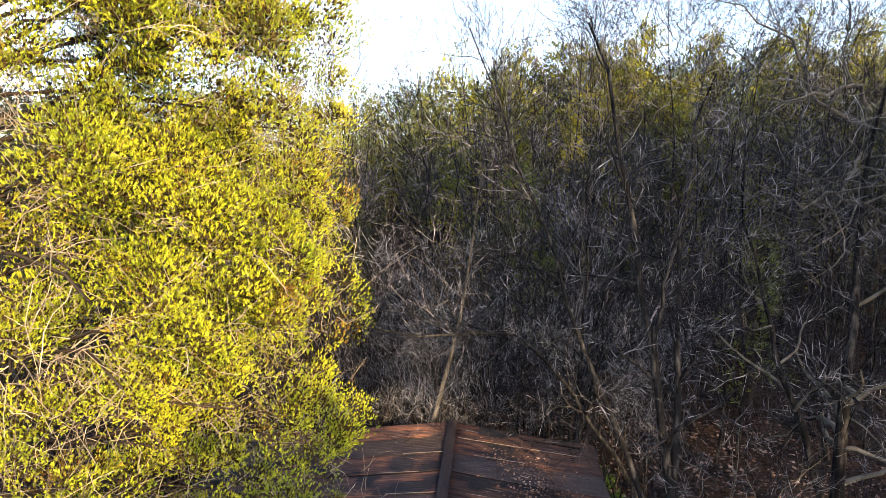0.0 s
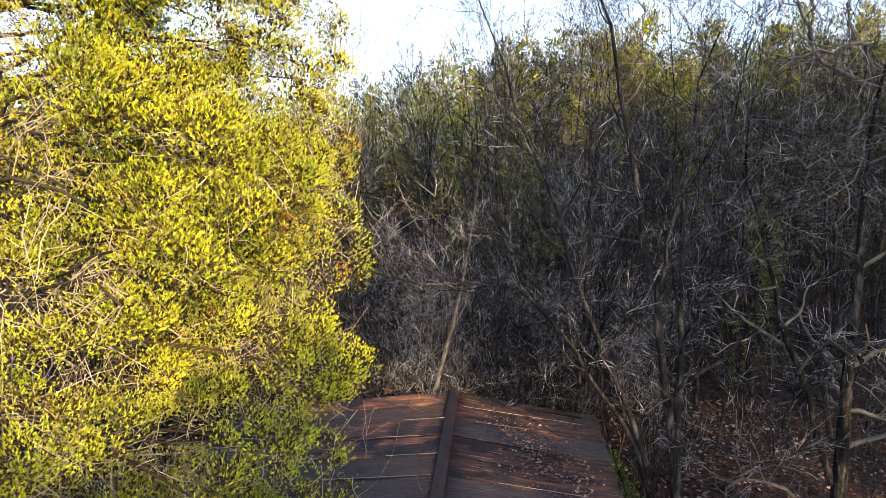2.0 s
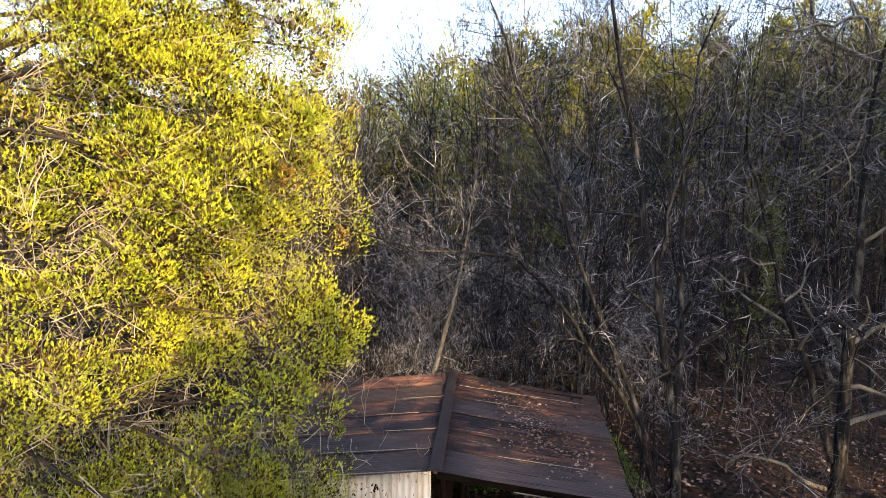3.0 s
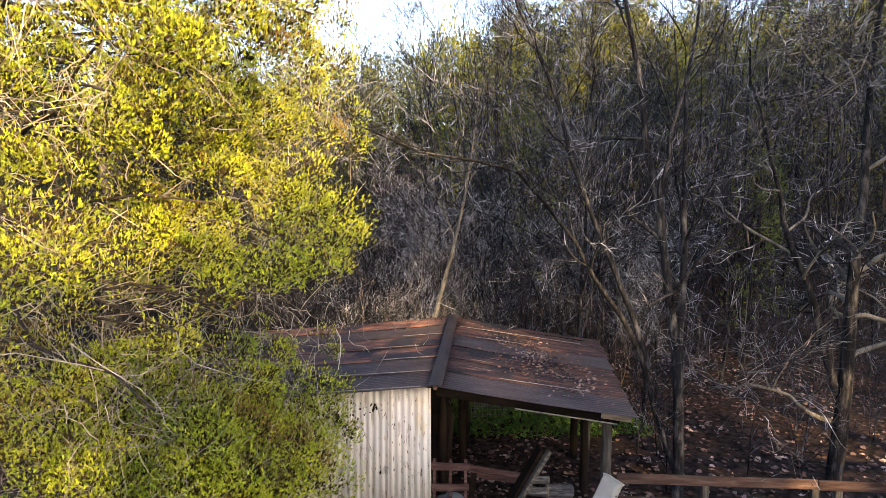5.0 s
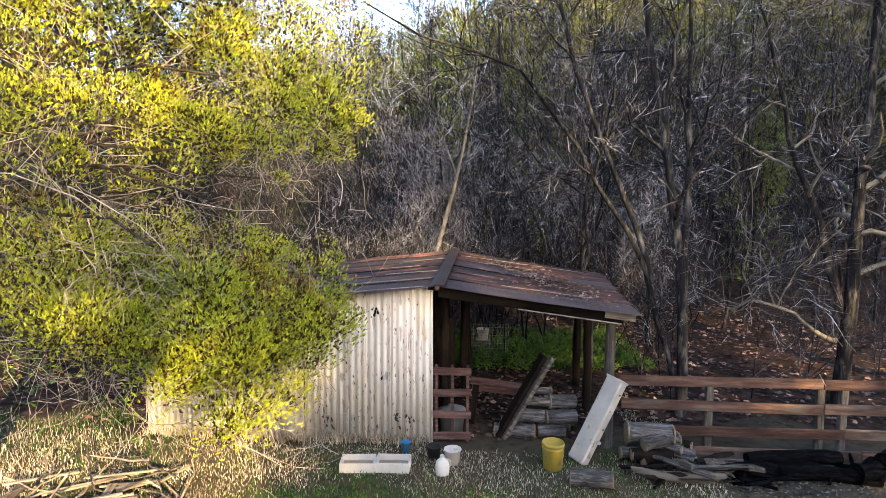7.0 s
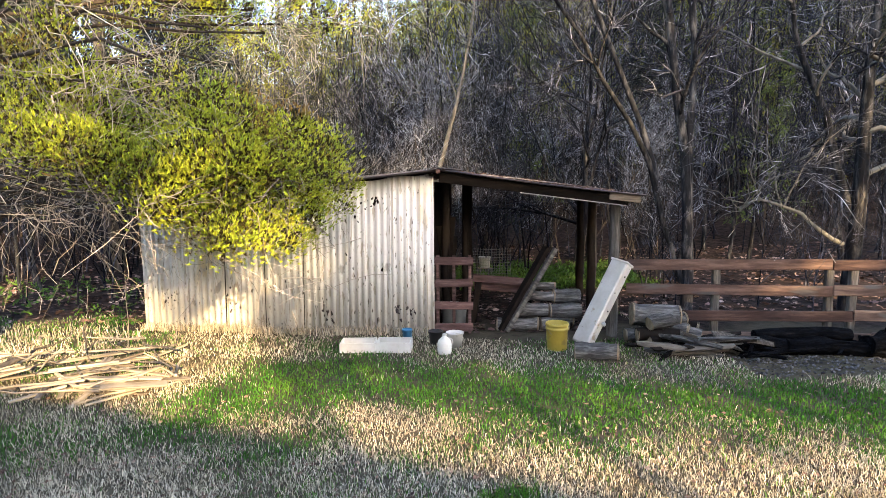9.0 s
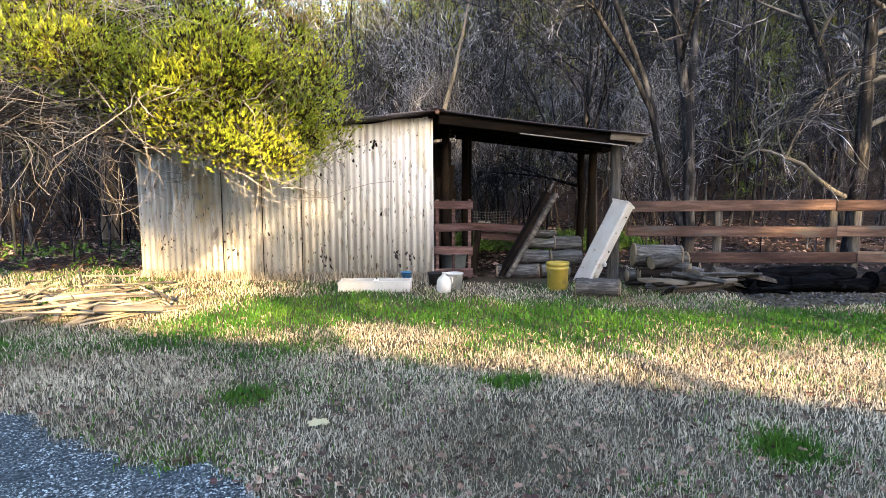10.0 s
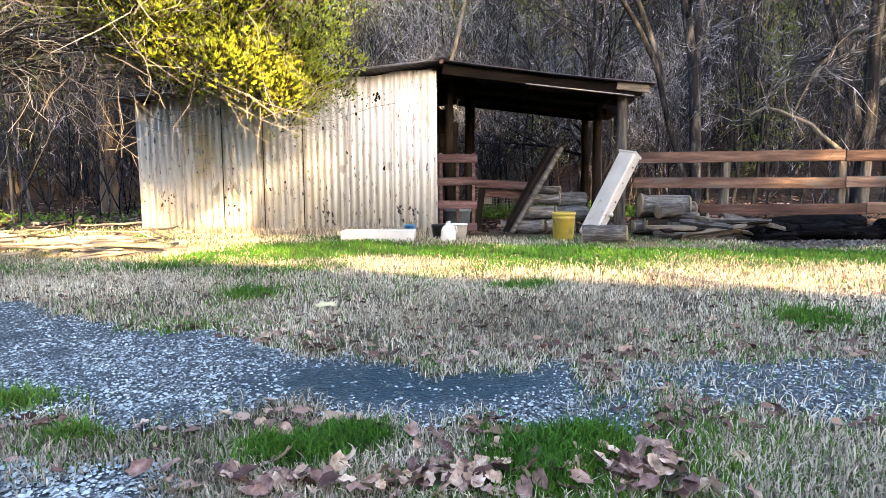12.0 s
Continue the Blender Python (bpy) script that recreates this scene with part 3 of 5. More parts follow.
for z in (0.10, 0.42, 0.75, 1.07):
    part("slat", Build().box((0.56, 0.02, 0.115), pose(0.27, 0.0, z, 0, 0.8 * rng.normal(), 0)), M_REDWOOD, gate)


# planks stored behind the gate
for i, (x, y, tilt, h) in enumerate(((0.10, 0.75, 4, 1.7), (0.22, 0.95, -6, 1.55), (0.16, 1.3, 8, 1.35))):
    single("plank", Build().box((0.13, 0.035, h), pose(0, 0, h / 2)), M_DARKWOOD, at_shed(x, y, 0.0, -6, tilt, 20 * i), "dark old plank standing in the shed behind the gate", "plank", "planks in the shed")
tub = thing("storage_tub", at_shed(0.28, 0.45, 0.0), "blue-grey plastic tub on the shed floor behind the gate", "tub")
part("body", Build().lathe([(0.0, 0.0), (0.17, 0.0), (0.2, 0.32), (0.215, 0.33), (0.2, 0.345), (0.165, 0.02), (0.0, 0.02)], 18), M_TARP, tub, smooth=True)
part("lid", Build().lathe([(0.0, 0.40), (0.13, 0.39), (0.22, 0.352), (0.22, 0.338)], 18), M_TARP, tub, smooth=True)

for dx, dy, a, w, h, mt, lb in ((1.08, 0.16, -59, 0.10, 0.06, M_POST, "narrow grey rough beam leaning inside the open shed"), (0.98, 0.24, -60, 0.20, 0.07, M_DARKWOOD, "wide dark brown plank leaning inside the open shed")):
    single("leaning_beam", Build().box((1.42, w, h), pose(0.71, 0, 0), 0.008), mt, at_shed(dx, dy, 0.03) @ pose(0, 0, 0, 0, a, 12), lb, "beam", "leaning beams")

frame_thing = thing("broken_pallet", at_shed(0.58, 0.75, 0.02, 0, 0, -8), "broken dark brown pallet frame standing in the open shed", "pallet")
part("leg", Build().box((0.09, 0.10, 0.74), pose(0.04, 0, 0.37, 0, 7, 0)), M_DARKWOOD, frame_thing)
part("leg", Build().box((0.08, 0.10, 0.66), pose(0.86, 0.05, 0.33, 0, -4, 0)), M_DARKWOOD, frame_thing)
for z, y in ((0.70, -0.06), (0.56, 0.07)):
    part("crossbar", Build().box((0.92, 0.03, 0.12), pose(0.45, y, z, 0, 3, 0)), M_REDWOOD, frame_thing)


def log_thing(name, length, r, m, label, bark=M_LOG, group="", bend=0.02, seed=0, cut=M_CUT):
    """A log along x with cut ends."""
    g = np.random.default_rng(seed)
    k = 7
    x = np.linspace(-length / 2, length / 2, k)
    pts = np.stack([x, bend * np.sin(np.linspace(0, 3, k)), 0.6 * bend * g.normal(size=k)], -1)
    rr = r * (1 + 0.06 * g.normal(size=k))
    lg = thing(name, m, label, "log", group)
    part("bark", Build().tube(pts, rr, 12, cap=False), bark, lg, smooth=True)
    for e, s in ((0, -1), (-1, 1)):
        part("cut_end", Build().lathe([(0.0, 0.012), (rr[e] * 0.5, 0.008), (rr[e] * 0.99, 0.0), (rr[e] * 0.99, -0.02)], 12, Matrix.Translation(pts[e]) @ pose(0, 0, 0, 0, 90 * s, 0)), cut, lg, "cracked pale cut end")
    return lg


stack = [(1.25, 0.30, 0.10, 0.62, 0.105), (1.80, 0.34, 0.10, 0.42, 0.10), (1.30, 0.55, 0.12, 0.5, 0.11), (1.42, 0.40, 0.30, 0.56, 0.10), (1.95, 0.42, 0.29, 0.46, 0.11), (1.86, 0.62, 0.14, 0.5, 0.12), (1.55, 0.52, 0.50, 0.5, 0.075), (1.98, 0.55, 0.50, 0.4, 0.11), (1.62, 0.62, 0.64, 0.42, 0.06)]
for i, (x, y, z, ln, r) in enumerate(stack):
    log_thing("firewood_log", ln, r, at_shed(x, y, z, 30 * i, 2 * (i % 3) - 2, 7 * ((i * 5) % 3 - 1)), "grey weathered firewood log stacked in the open shed", M_LOG, "stacked firewood", 0.012, i)

# yellow bucket
bucket = thing("bucket", pose(1.45, 7.50, gz(1.45, 7.5), 0, 0, 30), "yellow plastic five-gallon bucket standing on the grass", "bucket")
part("body", Build().lathe([(0.0, 0.005), (0.125, 0.0), (0.13, 0.01), (0.143, 0.27), (0.150, 0.275), (0.150, 0.295), (0.144, 0.30), (0.146, 0.325), (0.154, 0.33), (0.154, 0.345), (0.147, 0.362), (0.141, 0.362), (0.12, 0.02), (0.0, 0.018)], 26), M_YELLOW, bucket, smooth=True)
arc = [(0.156 * math.cos(a), -0.156 * math.sin(a) * 0.55, 0.285 - 0.11 * math.sin(a)) for a in np.linspace(0, math.pi, 12)]
part("handle", Build().tube(arc, [0.003] * 12, 6), M_STEEL, bucket, "thin wire handle")

# white enamel trough leaning on the post
base, tip = Vector((1.81, 7.62, -0.02)), Vector((2.42, 7.85, 1.10))
tz = (tip - base).normalized()
tx = Vector((-0.80, -0.60, 0)).normalized()
ty = tz.cross(tx).normalized()
tx = ty.cross(tz)
tm = Matrix((tx, ty, tz)).transposed().to_4x4()
tm.translation = base
trough = thing("white_trough", tm, "long white enamelled metal box leaning against the shed post", "trough")
part("body", Build().box((0.16, 0.26, 1.25), pose(0, 0, 0.62), 0.02), M_ENAMEL, trough)
part("rim", Build().box((0.175, 0.275, 0.03), pose(0, 0, 1.24), 0.01), M_ENAMEL, trough)
for i in range(4):
    part("bolt", Build().lathe([(0.0, 0.012), (0.011, 0.008), (0.014, 0.0)], 10, pose(0.03 - 0.04 * (i % 2), 0.13, 0.28 + 0.26 * i, -90, 0, 0)), M_BLACK if i % 2 else M_STEEL, trough)
part("tap_knob", Build().lathe([(0.0, 0.05), (0.025, 0.045), (0.03, 0.02), (0.02, 0.0)], 12, pose(-0.02, 0.13, 0.36, -90, 0, 0)), M_ENAMEL, trough, "round white knob", smooth=True)

log_thing("round_log", 0.52, 0.115, pose(1.84, 6.98, gz(1.84, 7.0) + 0.10, 0, 0, -14), "short round log lying on the grass by the shed", M_LOG, "", 0.01, 31)
log_thing("thick_log", 0.62, 0.155, pose(2.78, 7.62, 0.36, 40, 3, -6), "thick grey log with fissured bark on the woodpile", M_LOG, "", 0.01, 32)
g = np.random.default_rng(8)
for i in range(9):
    log_thing("woodpile_log", 0.5 + 0.25 * g.random(), 0.07 + 0.04 * g.random(), pose(2.55 + 0.75 * g.random(), 7.45 + 0.3 * g.random(), gz(2.6, 7.5) + 0.08 + 0.035 * i, 90 * g.random(), 4 * g.normal(), -10 + 22 * g.normal()), "dark old log in the woodpile by the fence", M_DARKWOOD if i % 2 else M_LOG, "woodpile logs", 0.02, 40 + i)


def split_rail(seed, length, w, h):
    g = np.random.default_rng(seed)
    k = 6
    b = Build()
    v = []
    for i in range(k):
        x = length * (i / (k - 1) - 0.5)
        s = 1 - 0.25 * abs(2 * i / (k - 1) - 1) ** 3
        for a in (0.3, 1.7, 2.9, 4.2, 5.4):
            v.append((x + 0.02 * g.normal(), w * s * math.cos(a) * (1 + 0.15 * g.normal()), h * s * math.sin(a) * (1 + 0.15 * g.normal())))
    f = [(i * 5 + j, i * 5 + (j + 1) % 5, i * 5 + 5 + (j + 1) % 5, i * 5 + 5 + j) for i in range(k - 1) for j in range(5)]
    return b.add(v, f + [(4, 3, 2, 1, 0), tuple(range(5 * k - 5, 5 * k))])


for i in range(20):
    x, y = 2.55 + 1.25 * g.random(), 6.95 + 0.42 * g.random()
    single("split_rail", split_rail(50 + i, 0.45 + 0.6 * g.random(), 0.05, 0.03), (M_WOOD, M_POST, M_DARKWOOD, M_LOG)[i % 4], pose(x, y, gz(x, y) + 0.03 + 0.012 * i, 40 * g.normal(), 7 * g.normal() , -8 + 22 * g.normal()), "grey split firewood piece lying on the woodpile", "firewood", "split firewood")
for i, (x, y, z, ln, r, rz) in enumerate(((4.25, 7.2, 0.10, 1.1, 0.11, -3), (4.9, 7.1, 0.09, 1.2, 0.10, -7), (4.6, 7.35, 0.20, 1.25, 0.09, 2), (5.65, 7.15, 0.13, 0.9, 0.13, 14), (5.75, 7.2, 0.30, 0.6, 0.11, 40))):
    log_thing("charred_log", ln, r, pose(x, y, gz(x, y) + z, 50 * i, 2 * (i % 2), rz), "black charred log in the burnt pile by the fence", M_CHAR, "charred logs", 0.03, 60 + i, M_CHAR)

for i in range(22):
    x, y = 3.7 + 2.3 * g.random(), 6.95 + 0.45 * g.random()
    ln = 0.35 + 0.6 * g.random()
    single("charred_stick", split_rail(90 + i, ln, 0.028, 0.02), M_CHAR, pose(x, y, gz(x, y) + 0.03 + 0.006 * i, 60 * g.normal(), 6 * g.normal(), 35 * g.normal()), "black charred piece of wood in the burnt pile", "firewood", "charred pieces")

# white trays, jug and pails along the wall
tray = Build().box((0.46, 0.30, 0.02), pose(0, 0, 0.01)).box((0.46, 0.02, 0.12), pose(0, -0.14, 0.075)).box((0.46, 0.02, 0.12), pose(0, 0.14, 0.075)).box((0.02, 0.26, 0.12), pose(-0.22, 0, 0.075)).box((0.02, 0.26, 0.12), pose(0.22, 0, 0.075))
for x, rz in ((-1.17, 1), (-0.70, -3)):
    tr = thing("white_tray", pose(x, 7.44, gz(x, 7.44), 0, 0, rz), "shallow white plastic tray on the ground by the wall", "tray", "white trays")
    part("body", tray, M_WHITE, tr)
    part("dirt", Build().box((0.40, 0.24, 0.025), pose(0.0, 0, 0.045), 0.01), M_SCRAP, tr, "dry soil and leaves in the tray")
jug = thing("white_jug", pose(-0.04, 7.30, gz(0, 7.3)), "white plastic jug with a small cap standing in the grass", "jug")
part("body", Build().lathe([(0.0, 0.0), (0.085, 0.0), (0.092, 0.02), (0.092, 0.13), (0.075, 0.18), (0.03, 0.215), (0.025, 0.235), (0.0, 0.235)], 18), M_WHITE, jug, smooth=True)
part("cap", Build().lathe([(0.027, 0.23), (0.028, 0.255), (0.0, 0.258)], 14), M_WHITE, jug)
part("handle", Build().tube([(0.05, 0.0, 0.20), (0.10, 0.0, 0.18), (0.105, 0.0, 0.12), (0.085, 0.0, 0.08)], [0.011] * 4, 7), M_WHITE, jug, smooth=True)


def pail(x, y, r, h, mt, label, tilt=0):
    p = thing("pail", pose(x, y, gz(x, y), tilt, 0, 0), label, "pail")
    part("body", Build().lathe([(0.0, 0.005), (r * 0.8, 0.0), (r, h), (r * 1.05, h + 0.003), (r * 1.05, h - 0.015), (r * 0.95, h - 0.01), (r * 0.78, 0.02), (0.0, 0.02)], 20), mt, p, smooth=True)
    part("handle", Build().tube([(r * 1.03 * math.cos(a), -r * 0.6 * math.sin(a), h - 0.02 - 0.05 * math.sin(a)) for a in np.linspace(0, math.pi, 9)], [0.003] * 9, 5), M_BLACK, p, "black wire handle")


pail(0.10, 7.62, 0.115, 0.20, M_WHITE, "white plastic pail standing by the pallet gate")
pail(-0.16, 7.75, 0.10, 0.18, M_BLACK, "small black pail beside the white jug")
pail(-0.56, 7.9, 0.07, 0.17, M_BLUE, "small blue plastic pail against the white wall")
log_thing("stump", 0.3, 0.2, pose(0.9, 13.4, gz(0.9, 13.4) + 0.12, 0, 90, 0), "low tree stump behind the shed", M_LOG, "", 0.0, 71)
pail(0.9, 13.4, 0.14, 0.26, M_WHITE, "white pail on the stump behind the shed")
bpy.data.objects["pail.003"].location.z += 0.27
panel = thing("wire_panel", at_shed(0.38, DEPTH + 0.45, 0.04), "sagging grey wire mesh panel at the shed's open back", "wire panel")
mesh_b = Build()
for i in range(16):
    mesh_b.tube([(0.06 * i, 0.01, 0), (0.06 * i, 0.02, 0.4), (0.06 * i, 0, 0.8)], [0.0028] * 3, 4)
for i in range(14):
    mesh_b.tube([(0, 0.004, 0.06 * i), (0.45, 0.03, 0.06 * i - 0.02), (0.9, 0.004, 0.06 * i)], [0.0028] * 3, 4)
part("mesh", mesh_b, M_STEEL, panel)
part("edge_bar", Build().tube([(-0.01, 0.0, -0.02), (-0.01, 0, 0.84)], [0.008, 0.008], 6), M_STEEL, panel)

# boards and sticks heaped by the wall's far end
g = np.random.default_rng(17)
for i in range(36):
    x, y = -5.1 + 1.9 * g.random(), 5.6 + 1.4 * g.random()
    ln = 0.35 + 0.9 * g.random() ** 1.5
    single("scrap_board", Build().box((ln, 0.04 + 0.09 * g.random() ** 2, 0.022), None, 0.004), M_SCRAP if i % 4 else M_WOOD, pose(x, y, gz(x, y) + 0.02 + 0.0045 * i, 5 * g.normal(), 4 * g.normal(), 25 + 35 * g.normal()), "pale weathered scrap board in a heap on the grass", "board", "heap of scrap boards")
for i in range(30):
    x, y = -5.2 + 2.1 * g.random(), 5.5 + 1.7 * g.random()
    ln = 0.5 + 0.9 * g.random()
    pts = np.stack([np.linspace(-ln / 2, ln / 2, 5), 0.03 * g.normal(size=5), 0.012 * g.normal(size=5)], -1)
    single("stick", Build().tube(pts, np.linspace(0.016, 0.007, 5), 6), M_POST if i % 2 else M_SCRAP, pose(x, y, gz(x, y) + 0.05 + 0.007 * i, 0, 5 * g.normal(), 360 * g.random()), "dry stick in the heap of scrap boards", "stick", "heap of scrap boards", smooth=True)
metal_post = thing("metal_post", pose(-9.0, 12.0, gz(-9, 12)), "dark upright metal fence post at the wood's edge", "post")
part("shaft", Build().box((0.05, 0.05, 1.75), pose(0, 0, 0.82)), M_BLACK, metal_post)
part("cap", Build().box((0.08, 0.08, 0.03), pose(0, 0, 1.71)), M_BLACK, metal_post)


# ---- bare trees ----
def bare_tree(seed, height, radius, limbs=9, limb_len=0.5, twigs=6, fine=6, spread=45, lean=(0, 0), low=0.3, forks=0, lift=0.6, fork_angle=25, floor=0.0028, ring=6):
    """Arrays for trunk and crown of a leafless tree that stands at the origin."""
    g = np.random.default_rng(seed)
    k = 9
    z = np.linspace(0, height, k)
    wob = np.cumsum(g.normal(size=(k, 2)) * height * 0.012, 0)
    P = np.stack([lean[0] * z + wob[:, 0], lean[1] * z + wob[:, 1], z], -1)[None]
    P[0, 0] = (0, 0, -0.3)
    R = (radius * (1 - np.linspace(0, 1, k) ** 0.9 * 0.9))[None]
    R[0, 0] *= 1.35
    trunks, radii = [P], [R]
    if forks:
        C, CR = sprout(P, R, forks, height * 0.75, fork_angle, k, g, 0.10, 0.5, 0.05, 0.75)
        trunks.append(C)
        radii.append(CR)
    big = [tube_arrays(p, r, ring) for p, r in zip(trunks, radii)]
    P, R = np.concatenate(trunks), np.concatenate(radii)
    L1, R1 = sprout(P, R, limbs, height * limb_len, spread, 6, g, 0.16, lift, low, 0.55)
    L2, R2 = sprout(L1, R1, twigs, height * limb_len * 0.5, 42, 4, g, 0.22, lift * 0.7, 0.15, 0.6)
    big.append(tube_arrays(L1, R1, ring - 1))
    small = [tube_arrays(L2, np.maximum(R2, floor * 1.4), 3)]
    if fine:
        L3, R3 = sprout(L2, R2, fine, height * limb_len * 0.26, 40, 2, g, 0.25, lift * 0.4, 0.1, 0.6)
        small.append(tube_arrays(L3, np.maximum(R3, floor), 3))
    return join(big), join(small)


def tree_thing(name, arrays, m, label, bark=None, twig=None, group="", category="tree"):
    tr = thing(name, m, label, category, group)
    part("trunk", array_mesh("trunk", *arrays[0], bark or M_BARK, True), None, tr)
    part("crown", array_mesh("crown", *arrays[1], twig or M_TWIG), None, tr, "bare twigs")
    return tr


def stand(x, y, rz=0.0, s=1.0, lean=0.0):
    return pose(x, y, gz(x, y), lean, 0, rz) @ Matrix.Scale(s, 4)


# ---- evergreens ----
def fronds(points, out, size, g, per=10, width=0.30, up=0.45, leaf=0.55, splay=0.9):
    """Feathery fronds: an axis from each point along out, set with small narrow leaflets on all sides."""
    n = len(points)
    ax = unit(out + 0.45 * g.normal(size=(n, 3)) + np.array([0, 0, up]))
    L = size * (0.55 + 0.75 * g.random((n, 1, 1)))
    u = ((np.arange(per) + g.random((n, per))) / per)[..., None]
    side = unit(np.cross(ax[:, None], g.normal(size=(n, per, 3))))
    d = unit(ax[:, None] * 0.9 + side * splay * (1 - 0.55 * u))
    o = points[:, None] + ax[:, None] * L * u
    ll = L * (leaf - 0.5 * leaf * u)
    w = np.cross(d, side)
    V = np.stack([o - w * ll * width * 0.5, o + w * ll * width * 0.5, o + d * ll], 2).reshape(-1, 3)
    return V, np.arange(n * per * 3).reshape(-1, 3)


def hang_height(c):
    """How low the crown hangs, by bearing from the camera: set to fit the camera's view."""
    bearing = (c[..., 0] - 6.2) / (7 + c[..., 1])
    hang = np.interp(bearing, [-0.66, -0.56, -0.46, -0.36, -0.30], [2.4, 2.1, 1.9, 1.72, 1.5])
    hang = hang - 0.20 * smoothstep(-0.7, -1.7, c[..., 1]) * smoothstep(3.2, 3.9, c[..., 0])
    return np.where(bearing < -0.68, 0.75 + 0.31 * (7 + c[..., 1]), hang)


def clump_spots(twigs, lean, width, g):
    """Where foliage clumps sit on side branches: towards the outside, with bare pockets and a bare layer between two
    masses, all cut to fit the camera's view.
    """
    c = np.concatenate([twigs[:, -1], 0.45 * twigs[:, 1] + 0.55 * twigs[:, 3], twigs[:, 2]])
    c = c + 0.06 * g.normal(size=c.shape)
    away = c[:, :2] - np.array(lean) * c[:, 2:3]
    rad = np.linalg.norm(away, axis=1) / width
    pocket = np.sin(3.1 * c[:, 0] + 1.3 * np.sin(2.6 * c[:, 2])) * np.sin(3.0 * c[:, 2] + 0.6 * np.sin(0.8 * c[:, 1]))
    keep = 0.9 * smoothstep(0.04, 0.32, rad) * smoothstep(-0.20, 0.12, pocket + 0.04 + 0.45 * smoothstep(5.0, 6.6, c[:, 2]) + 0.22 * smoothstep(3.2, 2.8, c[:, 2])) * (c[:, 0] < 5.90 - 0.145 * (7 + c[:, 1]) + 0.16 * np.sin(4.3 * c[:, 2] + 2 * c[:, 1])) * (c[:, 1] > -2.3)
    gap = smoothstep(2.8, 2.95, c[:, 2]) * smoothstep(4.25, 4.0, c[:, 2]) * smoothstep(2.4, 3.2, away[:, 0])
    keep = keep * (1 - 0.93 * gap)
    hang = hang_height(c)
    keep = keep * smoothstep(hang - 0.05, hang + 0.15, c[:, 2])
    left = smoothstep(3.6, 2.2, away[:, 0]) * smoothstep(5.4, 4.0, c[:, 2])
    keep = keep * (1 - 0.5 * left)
    # thinned where the camera doesn't see the crown
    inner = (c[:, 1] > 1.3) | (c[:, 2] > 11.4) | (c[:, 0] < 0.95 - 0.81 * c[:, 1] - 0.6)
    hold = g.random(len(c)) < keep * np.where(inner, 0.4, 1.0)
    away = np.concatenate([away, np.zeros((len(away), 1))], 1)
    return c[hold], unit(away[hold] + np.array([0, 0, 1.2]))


def tufts(spots, size, g, per=6, each=70):
    """Clumps of short upright tufts, each tuft a few stubby pointed scale sprays."""
    c, out = spots
    n = len(c)
    R = (0.17 + 0.24 * g.random((n, 1, 1))) * np.array([1.15, 1.15, 0.75])
    d = unit(g.normal(size=(n, each, 3)) + 0.95 * out[:, None])
    far = 0.40 + 0.65 * g.random((n, each, 1))
    p = (c[:, None] + R * d * far).reshape(-1, 3)
    ax = unit(0.7 * d.reshape(-1, 3) + np.array([0, 0, 0.75]) + 0.25 * g.normal(size=p.shape))
    L = size * (0.7 + 0.6 * g.random((len(p), 1, 1)))
    side = unit(np.cross(ax[:, None], g.normal(size=(len(p), per, 3))))
    u = 0.55 * g.random((len(p), per, 1))
    leaf = unit(ax[:, None] + side * (0.75 - 0.6 * u))
    o = p[:, None] + ax[:, None] * L * u
    w = np.cross(leaf, side) * L * 0.19
    V = np.stack([o - w, o + w, o + leaf * L * (0.9 + 0.5 * u)], 2)
    # inner sprays are split off to take the dark, shade-like colour
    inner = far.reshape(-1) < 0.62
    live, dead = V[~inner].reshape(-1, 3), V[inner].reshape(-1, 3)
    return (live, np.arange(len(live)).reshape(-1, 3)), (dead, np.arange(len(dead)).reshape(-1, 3))


